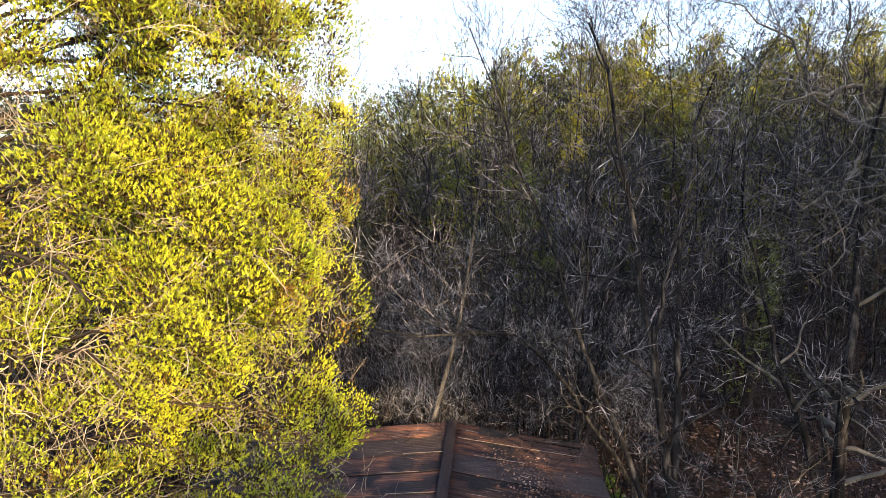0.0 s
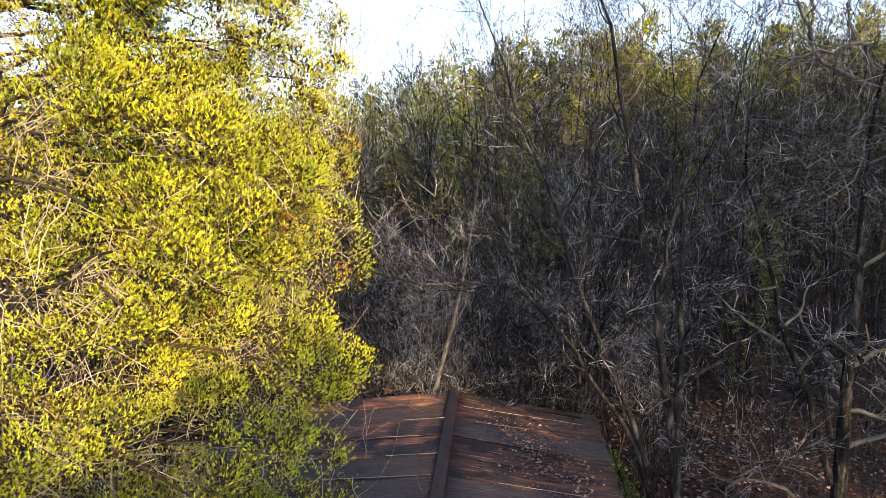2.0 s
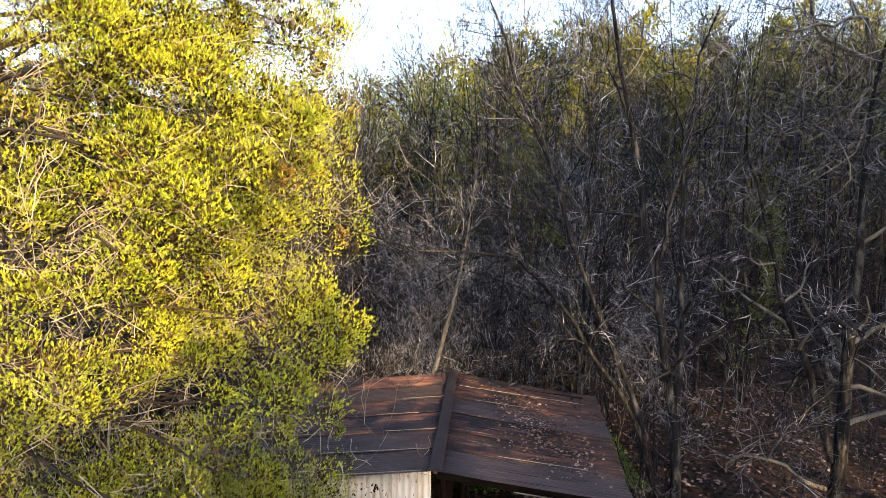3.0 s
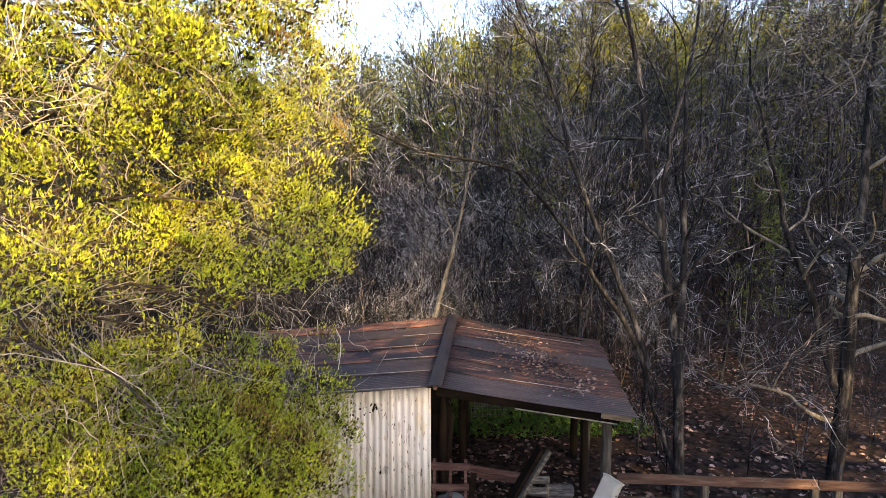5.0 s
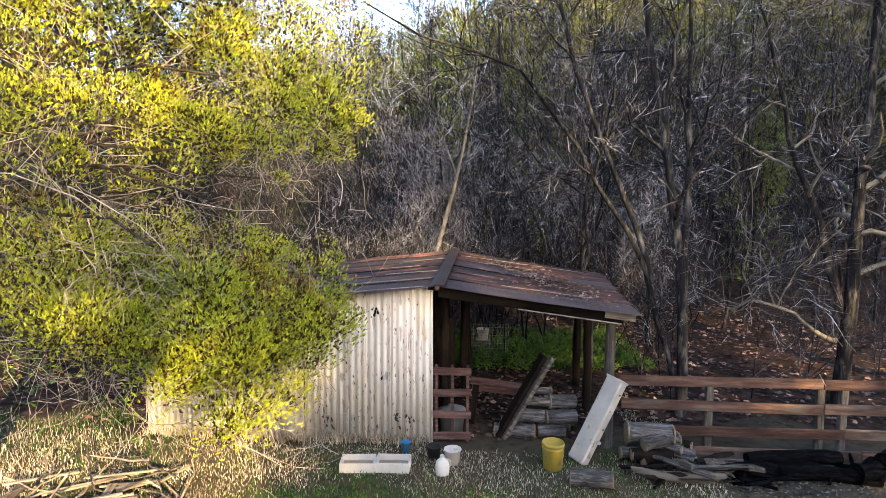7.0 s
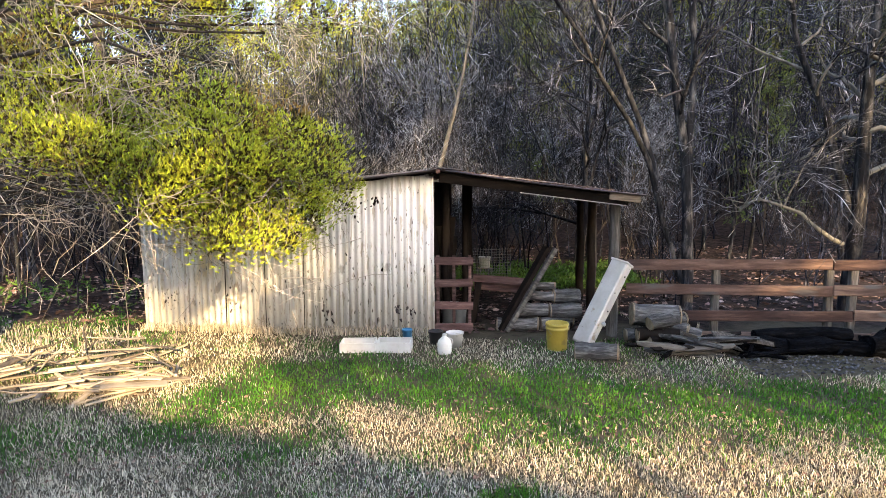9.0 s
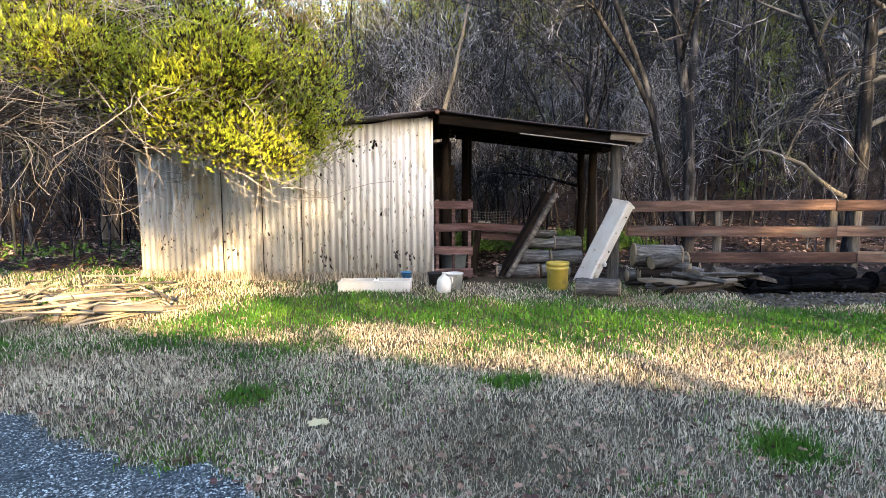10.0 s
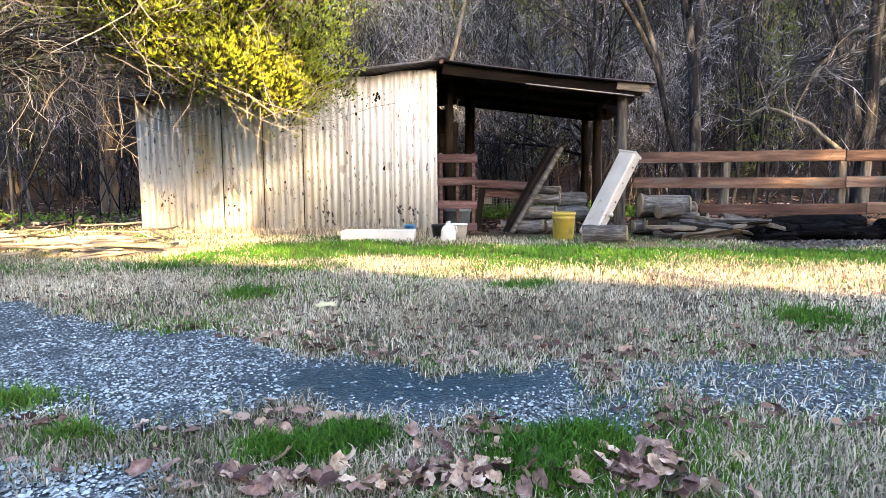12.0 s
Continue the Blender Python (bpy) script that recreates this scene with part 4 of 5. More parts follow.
def cedar(seed, height, width, m, label, layers, foliage, per=9, frond=0.13, name="cedar_tree", low=0.13, density=(11, 6, 8), trunk_r=0.24, lean=(0, 0), sides=(0, 360), near=False, full=0.35, group="", top=2.0, flat=0.0, lower=1.0, extra=(), foliage_label="dense green foliage", leaf_width=0.30, bark=None):
    """An evergreen with spreading limbs and feathery fronds; limbs go out between the bearings given."""
    g = np.random.default_rng(seed)
    k = 12
    z = np.linspace(0, height, k)
    P = np.stack([lean[0] * z + 0.05 * g.normal(size=k), lean[1] * z + 0.05 * g.normal(size=k), z], -1)
    P[0] = (0, 0, -0.3)
    R = trunk_r * (1.05 - np.linspace(0, 1, k))
    limbs = []
    for i in range(layers):
        u = low + (1 - low) * ((i + g.random()) / layers) ** lower
        a = radians(sides[0] + (sides[1] - sides[0]) * g.random())
        zz = u * height
        reach = width * (full + (1 - full) * min(1.0, (1 - u) * top)) * (0.72 + 0.36 * g.random()) * (1 - flat + flat * abs(math.cos(a)))
        o = np.array([np.interp(zz, z, P[:, 0]), np.interp(zz, z, P[:, 1]), zz])
        s = np.linspace(0, 1, 8)[:, None]
        d = np.array([math.cos(a), math.sin(a), 0])
        rise = (0.05 + 0.28 * g.random()) * reach
        limbs.append(o + d * s * reach + np.array([0, 0, 1.0]) * (rise * np.sin(s * 2.2) - 0.16 * reach * s ** 2) + 0.024 * reach * np.cumsum(g.normal(size=(8, 3)), 0) * np.array([1, 1, 0.7]))
    for zz, bearing, reach in extra:
        s = np.linspace(0, 1, 8)[:, None]
        a = radians(bearing)
        limbs.append(np.array([lean[0] * zz, lean[1] * zz, zz]) + np.array([math.cos(a), math.sin(a), 0]) * s * reach + np.array([0, 0, 1.0]) * (0.10 * reach * np.sin(s * 2.2) - 0.13 * reach * s ** 2) + 0.024 * reach * np.cumsum(g.normal(size=(8, 3)), 0) * np.array([1, 1, 0.7]))
    L1 = np.stack(limbs)
    R1 = np.tile(np.linspace(0.030, 0.004, 8), (len(L1), 1)) * trunk_r / 0.24
    if extra:
        R1[-len(extra):] *= 0.45
    L2, R2 = sprout(L1, R1, density[0], width * 0.30, 50, 5, g, 0.32, 0.05, 0.28 if near else 0.10, 0.6, 0.003)
    L3, R3 = sprout(L2, R2, density[1], width * 0.12, 45, 4, g, 0.25, 0.25, 0.15, 0.6, 0.002)
    tr = thing(name, m, label, "tree", group)
    part("trunk", Build().tube(P, R, 10), bark or M_CEDAR_BARK, tr, "shaggy reddish-brown bark", smooth=True)
    tagged(part("branchwork", array_mesh("branchwork", *(tube_arrays(L1[:, :6], R1[:, :6], 6) if near else tube_arrays(L1[:, ::3], R1[:, ::3], 3)), M_CEDAR_BARK, True), None, tr), kind="stuff")
    if near:
        D, DR = sprout(L1, R1, 14, width * 0.15, 60, 6, g, 0.42, -0.45, 0.05, 0.4, 0.0042)
        D2, DR2 = sprout(D, DR, 5, width * 0.06, 50, 4, g, 0.45, -0.35, 0.2, 0.7, 0.0032)
        twigs = []
        for q, r, sides_q in ((L2, R2 * 0.7, 4), (L3, R3 * 1.1, 3), (D, DR, 3), (D2, DR2, 3)):
            # twigs are kept inside the same view-fitted outline
            mid = q.mean(1)
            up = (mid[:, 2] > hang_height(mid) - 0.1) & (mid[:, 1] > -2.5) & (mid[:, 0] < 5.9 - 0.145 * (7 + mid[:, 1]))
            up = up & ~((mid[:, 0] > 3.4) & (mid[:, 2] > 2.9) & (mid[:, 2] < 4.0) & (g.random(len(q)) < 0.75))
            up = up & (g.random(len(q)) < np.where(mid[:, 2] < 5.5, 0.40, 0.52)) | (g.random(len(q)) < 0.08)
            twigs.append(tube_arrays(q[up], r[up], sides_q))
        part("twig_mass", array_mesh("twig_mass", *join(twigs), M_DEAD), None, tr, "grey dead inner twigs")
    if near:
        crown, inner_sprays = tufts(clump_spots(L2, lean, width, g), frond, g, per, density[2])
        part("inner_foliage", array_mesh("inner_foliage", *inner_sprays, M_CEDAR_DRY_SHADE), None, tr, "dry inner foliage, browned dark for the shade between tufts")
    else:
        u = g.random((len(L3), density[2], 1)) ** 0.8
        pts = (L3[:, 0][:, None] * (1 - u) + L3[:, 3][:, None] * u).reshape(-1, 3)
        out = np.repeat(unit(L3[:, 3] - L3[:, 0]), density[2], 0)
        crown = fronds(pts, out, frond, g, per, leaf_width)
    part("crown", array_mesh("crown", *crown, foliage), None, tr, foliage_label)
    return tr


# extra limbs reach where foliage should hang in the camera's view
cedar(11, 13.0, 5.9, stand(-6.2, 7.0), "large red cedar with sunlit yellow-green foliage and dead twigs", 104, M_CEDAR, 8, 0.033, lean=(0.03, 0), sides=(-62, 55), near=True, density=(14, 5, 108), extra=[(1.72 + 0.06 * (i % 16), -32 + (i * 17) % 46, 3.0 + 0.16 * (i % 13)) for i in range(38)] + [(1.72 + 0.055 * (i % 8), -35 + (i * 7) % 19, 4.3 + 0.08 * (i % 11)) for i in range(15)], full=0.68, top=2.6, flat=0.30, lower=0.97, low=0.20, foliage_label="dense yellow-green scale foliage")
cedar(12, 13.0, 3.6, stand(-8.7, 15.0), "tall dark cedar with a bare lower trunk behind the shed", 46, M_DARK_GREEN, 7, 0.28, low=0.30, density=(7, 4, 5), trunk_r=0.25, bark=M_TAN_BARK)

# ---- trees at the edge of the wood ----
def shaped_tree(name, seed, stems, label, limbs=7, limb_len=2.2, twigs=7, fine=6, spread=50, bark=None, twig=None, lift=0.5, arch=0.18, limb=None):
    """A leafless tree whose main stems follow given bends: (radius, bend points)."""
    g = np.random.default_rng(seed)
    x0, y0 = stems[0][1][0][:2]
    k = 11
    P, R = [], []
    for r, pts in stems:
        pts = np.array(pts, float) - np.array([x0, y0, 0.0])
        u = np.linspace(0, len(pts) - 1, k)
        line = np.stack([np.interp(u, np.arange(len(pts)), pts[:, c]) for c in range(3)], -1)
        line[1:-1] = 0.25 * line[:-2] + 0.5 * line[1:-1] + 0.25 * line[2:]
        P.append(line + 0.06 * g.normal(size=line.shape) * np.linspace(0, 1, k)[:, None])
        P[-1][1:] += np.cumsum(0.05 * g.normal(size=(k - 1, 3)), 0) * min(1.0, 0.06 / r)
        R.append(r * (1 - 0.82 * np.linspace(0, 1, k)))
    P, R = np.stack(P), np.stack(R)
    L1, R1 = sprout(P, R, limbs, limb_len, spread, 8, g, arch, lift, 0.25, 0.55)
    L2, R2 = sprout(L1, R1, twigs, limb_len * 0.5, 42, 5, g, arch + 0.08, lift * 0.6, 0.12, 0.6)
    L3, R3 = sprout(L2, R2, fine, limb_len * 0.25, 40, 3, g, 0.25, lift * 0.4, 0.1, 0.6)
    tr = thing(name, pose(x0, y0, 0), label, "tree")
    for p, r in zip(P, R):
        part("stem", Build().tube(p, r, 9), limb if limb and r[0] < 0.06 else bark or M_BARK, tr, smooth=True)
    tagged(part("branchwork", array_mesh("branchwork", *tube_arrays(L1, R1, 5), limb or bark or M_BARK, True), None, tr), kind="stuff")
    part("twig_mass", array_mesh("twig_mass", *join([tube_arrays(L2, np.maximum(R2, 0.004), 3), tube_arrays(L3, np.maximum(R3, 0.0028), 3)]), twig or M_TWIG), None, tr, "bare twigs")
    return tr


shaped_tree("bare_tree", 21, [
    (0.10, [(3.95, 9.4, -0.3), (3.9, 9.4, 1.4), (3.8, 9.4, 2.8), (3.5, 9.4, 4.8), (3.2, 9.4, 6.3), (2.6, 9.4, 9.0), (2.2, 9.4, 10.3)]),
    (0.05, [(3.9, 9.4, 0.4), (3.3, 9.3, 2.5), (2.8, 9.2, 3.3), (2.2, 9.0, 4.4), (1.4, 8.5, 5.4), (0.5, 7.8, 5.5), (-0.7, 6.8, 5.8)]),
    (0.075, [(3.95, 9.45, 1.0), (3.9, 9.5, 3.4), (3.9, 9.6, 4.7), (4.1, 9.8, 7.4), (4.5, 10.0, 9.5)]),
    (0.05, [(3.4, 9.35, 2.2), (2.5, 9.3, 5.0), (1.6, 9.3, 7.6), (0.9, 9.3, 9.8)]),
    (0.04, [(3.5, 9.4, 4.8), (3.9, 9.2, 6.6), (4.6, 9.0, 8.2)])],
    "grey leafless tree with many leaning stems behind the fence", 9, 2.3, 7, 6, 50, None, M_TWIG_PALE, 0.5, 0.24)
shaped_tree("bare_tree", 22, [
    (0.14, [(6.9, 9.9, -0.3), (6.95, 9.9, 1.5), (7.0, 9.9, 3.1), (6.95, 9.9, 4.1), (7.2, 9.9, 5.6), (7.2, 10.2, 7.5), (7.6, 10.3, 9.1)]),
    (0.075, [(6.9, 9.9, 1.6), (6.4, 9.9, 3.6), (5.9, 9.9, 4.5), (5.3, 9.9, 6.1), (5.0, 9.9, 7.6)]),
    (0.045, [(6.8, 9.9, 1.1), (6.0, 9.7, 1.7), (5.1, 9.4, 2.1), (4.5, 9.2, 2.0)]),
    (0.045, [(7.4, 10.2, 8.9), (6.9, 10.0, 9.3), (6.2, 9.8, 9.0), (5.5, 9.7, 8.7), (4.9, 9.6, 8.9)]),
    (0.038, [(7.3, 10.1, 7.2), (6.5, 9.9, 7.5), (5.8, 9.8, 7.3), (5.0, 9.7, 7.7)]),
    (0.034, [(7.5, 10.2, 8.2), (6.9, 10.0, 8.0), (6.3, 9.9, 7.1), (5.9, 9.8, 6.5)]),
    (0.045, [(7.4, 10.2, 8.6), (6.3, 10.3, 9.1), (5.9, 10.3, 9.6), (5.4, 10.3, 10.1), (4.5, 10.3, 10.6)]),
    (0.05, [(7.0, 9.9, 2.2), (7.7, 9.7, 2.7), (8.6, 9.4, 3.6), (9.3, 9.2, 5.2)])],
    "thick leafless tree with crooked pale limbs behind the fence", 10, 2.6, 7, 6, 62, None, M_TWIG_PALE, 0.15, 0.34, M_PALE)
edge_c = bare_tree(25, 6.5, 0.09, 9, 0.55, 7, 7, 55, (-0.12, -0.03), 0.2, 2, 0.4)
tree_thing("bare_tree", edge_c, stand(2.9, 12.4, 200), "leafless grey sapling clump behind the shed")
pole = bare_tree(23, 8.0, 0.085, 3, 0.25, 4, 4, 40, (0.19, 0.0), 0.5)
tree_thing("leaning_tree", pole, stand(-0.78, 13.4), "slender pale leaning leafless tree behind the shed", M_PALE)

# ---- the wooded hill ----
def crest(x, y):
    """The height that treetops reach at a spot of the hill, set to fit the skyline in the camera's first view."""
    rise = np.interp(x / y, [-0.6, -0.17, 0.05, 0.2, 0.8], [0.16, 0.195, 0.265, 0.312, 0.345])
    return 7.36 + y * float(rise) + 0.5 * math.sin(0.9 * x) * math.sin(0.37 * x + y)


def grown(height, x, y, share, rz, lean=0.0):
    return stand(x, y, rz, min(1.35, share * (crest(x, y) - gz(x, y)) / height), lean)


g = np.random.default_rng(5)
protos, tall, thickets = [], [], []
for i in range(7):
    h = 8.5 + 3.5 * g.random()
    kd = bare_tree(40 + i, h, 0.035 + 0.03 * g.random(), 9, 0.34, 6, 3, 40, (0.05 * g.normal(), 0.05 * g.normal()), 0.15, i % 2, 0.6, 20, 0.0046, 5)
    tall.append(h * 1.08)
    x, y = -6 + 3.6 * i, 16 + (i * 5) % 4
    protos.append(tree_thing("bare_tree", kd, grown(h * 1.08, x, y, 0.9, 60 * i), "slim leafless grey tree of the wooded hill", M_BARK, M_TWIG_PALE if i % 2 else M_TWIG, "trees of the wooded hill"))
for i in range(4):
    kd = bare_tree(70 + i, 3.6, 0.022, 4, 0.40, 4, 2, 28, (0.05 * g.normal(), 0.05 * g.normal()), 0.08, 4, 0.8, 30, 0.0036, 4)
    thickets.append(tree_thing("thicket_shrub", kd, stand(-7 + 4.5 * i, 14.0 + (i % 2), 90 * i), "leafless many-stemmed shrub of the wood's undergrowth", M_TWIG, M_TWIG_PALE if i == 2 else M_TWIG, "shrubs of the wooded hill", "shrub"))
for j in range(140):
    y = 14.0 + 34 * g.random() ** 1.25
    x = (g.random() * 2 - 1) * (5 + 0.80 * y)
    copy_thing(protos[j % 7], grown(tall[j % 7], x, y, 0.45 + 0.4 * g.random(), 360 * g.random(), 3 * g.normal()))
for j in range(100):
    y = 13.2 + 17 * g.random() ** 1.3
    x = (g.random() * 2 - 1) * (4 + 0.80 * y)
    copy_thing(thickets[j % 4], stand(x, y, 360 * g.random(), 0.6 + 0.6 * g.random()))
for j in range(12):
    x = 3.6 + 5.5 * g.random()
    copy_thing(thickets[j % 4], stand(x, 9.6 + 3 * g.random(), 360 * g.random(), 0.45 + 0.35 * g.random()))
for j in range(30):
    y = 14.5 + 13 * g.random()
    x = 1.5 + (0.85 * y + 2) * g.random()
    copy_thing(protos[j % 7], grown(tall[j % 7], x, y, 0.60 + 0.28 * g.random(), 360 * g.random(), 3 * g.normal()))

for j in range(26):
    x, y = -7 + 11 * g.random(), 13.6 + 3.4 * g.random()
    k = 1 + 2 * (j % 3)
    copy_thing(protos[k], stand(x, y, 360 * g.random(), (6.0 + 1.3 * g.random()) / tall[k], 3 * g.normal()))

for j in range(26):
    x, y = -13.5 + 7.0 * g.random(), 10.2 + 5.5 * g.random()
    copy_thing(thickets[(2, 0, 2, 3)[j % 4]], stand(x, y, 360 * g.random(), 0.55 + 0.5 * g.random()))
for j in range(8):
    x, y = -15 + 7.5 * g.random(), 12 + 5 * g.random()
    copy_thing(protos[j % 7], stand(x, y, 360 * g.random(), (7 + 1.5 * g.random()) / tall[j % 7], 3 * g.normal()))

for j in range(22):
    x, y = -5.5 + 9 * g.random(), 12.7 + 2.6 * g.random()
    copy_thing(thickets[2 if j % 3 else 0], stand(x, y, 360 * g.random(), 0.7 + 0.4 * g.random()))

# saplings added so that pale twigs stand for sky light in the wood
skylit = []
for i in range(3):
    kd = bare_tree(130 + i, 6.4, 0.030, 7, 0.36, 6, 3, 42, (0.06 * g.normal(), 0.05 * g.normal()), 0.15, 1 + i, 0.6, 22, 0.0042, 5)
    skylit.append(tree_thing("sapling", kd, stand(-0.6 + 2.2 * i, 14.6 + 0.7 * i, 70 * i, 0.8), "slim leafless sapling added behind the shed, twigs paled for sky light", M_TAN_BARK, M_TWIG_SKYLIT, "saplings behind the shed"))
for j in range(26):
    y = 13.0 + 5.0 * g.random()
    x = (-0.14 + 0.52 * g.random()) * y
    copy_thing(skylit[j % 3], stand(x, y, 360 * g.random(), 0.48 + 0.36 * g.random(), 4 * g.normal()))

# evergreens and brush on the hill
def bush(seed, height, width, m, label, leafage, group):
    """A rounded bushy evergreen: short stems and a dome of leafy sprays."""
    q = np.random.default_rng(seed)
    stems = np.stack([np.linspace(0, 1, 4)[:, None] * np.array([0.5 * width * q.normal(), 0.5 * width * q.normal(), 0.75 * height]) + np.array([0, 0, -0.2]) for _ in range(6)])
    d = unit(q.normal(size=(1500, 3)))
    lump = 0.78 + 0.22 * np.sin(5 * d[:, 0] + seed) * np.sin(4 * d[:, 2] + 2 * d[:, 1])
    p = d * (lump * (0.55 + 0.5 * q.random(1500)))[:, None] * np.array([width, width, 0.52 * height]) + np.array([0, 0, 0.5 * height])
    tr = thing("bush", m, label, "bush", group)
    tagged(part("branchwork", array_mesh("branchwork", *tube_arrays(stems, np.tile(np.linspace(0.05, 0.015, 4), (6, 1)), 4), M_TWIG), None, tr), kind="stuff")
    part("crown", array_mesh("crown", *fronds(p, d, 0.28, q, 4, 0.5, 0.5), leafage), None, tr)
    return tr


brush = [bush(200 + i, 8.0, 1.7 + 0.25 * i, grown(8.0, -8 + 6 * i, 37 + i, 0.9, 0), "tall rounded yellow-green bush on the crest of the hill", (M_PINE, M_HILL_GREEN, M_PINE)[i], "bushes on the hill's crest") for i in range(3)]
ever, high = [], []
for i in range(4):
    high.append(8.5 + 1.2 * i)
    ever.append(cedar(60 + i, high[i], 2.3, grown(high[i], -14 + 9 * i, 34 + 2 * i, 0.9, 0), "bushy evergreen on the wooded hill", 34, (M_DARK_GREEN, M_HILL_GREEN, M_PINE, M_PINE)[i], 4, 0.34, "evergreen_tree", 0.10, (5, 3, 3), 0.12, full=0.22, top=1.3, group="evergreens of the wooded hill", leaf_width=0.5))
# evergreens closing the wood beyond the cedar
for j in range(6):
    y = 17.5 + 5 * g.random()
    copy_thing(ever[j % 3], grown(high[j % 3], (-0.88 + 0.055 * j) * y, y, 1.15, 360 * g.random()))
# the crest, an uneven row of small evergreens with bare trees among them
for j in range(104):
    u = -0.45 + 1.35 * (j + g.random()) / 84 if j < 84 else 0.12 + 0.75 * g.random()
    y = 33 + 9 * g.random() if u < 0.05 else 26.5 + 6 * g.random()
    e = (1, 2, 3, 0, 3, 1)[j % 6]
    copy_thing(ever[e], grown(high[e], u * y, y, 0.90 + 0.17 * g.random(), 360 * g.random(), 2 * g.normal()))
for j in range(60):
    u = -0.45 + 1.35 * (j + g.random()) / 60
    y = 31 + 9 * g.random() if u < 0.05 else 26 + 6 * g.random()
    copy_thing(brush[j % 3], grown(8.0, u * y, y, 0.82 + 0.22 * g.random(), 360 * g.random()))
for j in range(40):
    u = -0.35 + 1.2 * (j + g.random()) / 40
    y = (29 if u < 0.05 else 23) + 8 * g.random()
    k = 1 + 2 * (j % 3)
    copy_thing(protos[k], grown(tall[k], u * y, y, 0.84 + 0.18 * g.random(), 360 * g.random()))
# evergreens lower down, mostly in the green darkened for the hill's shade
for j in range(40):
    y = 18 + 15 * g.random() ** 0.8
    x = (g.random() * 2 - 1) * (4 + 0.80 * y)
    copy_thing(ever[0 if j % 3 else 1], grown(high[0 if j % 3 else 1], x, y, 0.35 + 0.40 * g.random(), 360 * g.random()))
# the wood's left flank, closed to above head height
for j in range(30):
    x, y = -24 + 14 * g.random(), 14.5 + 11 * g.random()
    if j % 2:
        copy_thing(protos[j % 7], stand(x, y, 360 * g.random(), (8 + 1.5 * g.random()) / tall[j % 7]))
    else:
        copy_thing(ever[0], stand(x, y, 360 * g.random(), (7.5 + (4.5 if x > -19 else 1.5) * g.random()) / high[0]))

for j in range(5):
    x, y = -11 + 16 * g.random(), 17 + 3.5 * g.random()
    copy_thing(ever[0], stand(x, y, 360 * g.random(), (5.2 + 1.6 * g.random()) / high[0]))

# ---- unseen hedge and trees, added behind the camera to shape the shade on yard and hill ----
hp, hq = Vector((-14.5, -2.9, 0)), Vector((33.3, -20.6, 0))
n_h = 14000
uu, ww, zz = g.random(n_h), g.random(n_h), 5.13 * g.random(n_h) ** 0.75
along = np.array(hp)[None] + uu[:, None] * np.array(hq - hp)[None]
across = unit(np.array([[17.7, 47.8, 0.0]]))
hedge_pts = along + across * ((ww - 0.5) * 1.6)[:, None]
hedge_pts[:, 2] = zz
hedge_v, hedge_f = fronds(hedge_pts, unit(g.normal(size=(n_h, 3))), 0.42, g, 4, 0.5, 0.0)
hedge_v[:, 2] = np.minimum(hedge_v[:, 2], 5.15 + 0.04 * np.sin(hedge_v[:, 0] * 3))
hedge = thing("hedge", Matrix(), "unseen evergreen hedge added across the drive to cast shade", "hedge")
part("leafage", array_mesh("leafage", hedge_v, hedge_f, M_DARK_GREEN), None, hedge)
core = Build().box(((hq - hp).length, 1.2, 5.08), Matrix.Translation((hp + hq) / 2 + Vector((0, 0, 2.44))) @ pose(0, 0, 0, 0, 0, -20.32))
part("inner_wood", core, M_DARKWOOD, hedge)
for j in range(7):
    cedar(80 + j, 23.4, 5.0, pose(17.2 + 5.6 * j, -14.0 - 1.5 * (j % 2), 0), "unseen tall evergreen added to shade the hill", 60, M_DARK_GREEN, 4, 1.3, "tall_evergreen", 0.49 if j < 2 else 0.42, (6, 3, 4), 0.4, full=0.6, top=3.0, group="tall evergreens across the drive")
# crown bases and gaps are set by where sun should reach lawn and wall
for j, (x, y, height, width, base, layers) in enumerate(((4.0, -14.2, 12.6, 2.0, 9.9, 40), (6.8, -14.6, 11.0, 2.2, 8.4, 30), (8.6, -14.0, 11.3, 1.7, 9.0, 60), (10.7, -14.2, 10.6, 1.9, 7.40, 84), (12.9, -13.8, 10.5, 1.8, 7.16, 78), (15.2, -14.3, 10.5, 1.8, 6.90, 50), (17.8, -14.0, 10.6, 1.7, 6.62, 26), (20.6, -14.4, 10.6, 1.8, 6.46, 26))):
    cedar(89 + j, height, width, pose(x, y, 0), "unseen slim evergreen added to shape light on yard and shed", layers, M_DARK_GREEN, 5, 0.40, "slim_evergreen", base / height, (6, 3, 4), 0.15, full=0.8, lower=1.75, group="slim evergreens across the drive")


# ---- gravel drive, with grass down its middle ----
def in_drive(x, y):
    """How far inside the two wheel tracks a point lies: over 0 is gravel."""
    x, y = np.asarray(x, float), np.asarray(y, float)
    rag = 0.10 * np.sin(5.3 * x + 1.0) + 0.07 * np.sin(11.0 * x + 3 * y) + 0.05 * np.sin(23 * x - 9 * y)
    far = 1.95 - 0.45 * x           # the far edge, towards the lawn
    near = 1.54 + 0.02 * x + 0.30 * np.clip(-x - 1.1, 0, 3)
    left = np.minimum(far - y, y - near + 0.25 * rag) + 0.6 * rag
    left = np.minimum(left, 0.22 - x + rag)
    far_r = 2.06 - 0.03 * x
    right = np.minimum(np.minimum(far_r - y, y - 1.50 + 0.5 * rag), x - 0.36 + rag) + 0.3 * rag
    shoulder = np.minimum(1.26 - y + 0.6 * rag, -0.62 - x + 0.8 * rag)
    return np.maximum(np.maximum(left, right), shoulder)


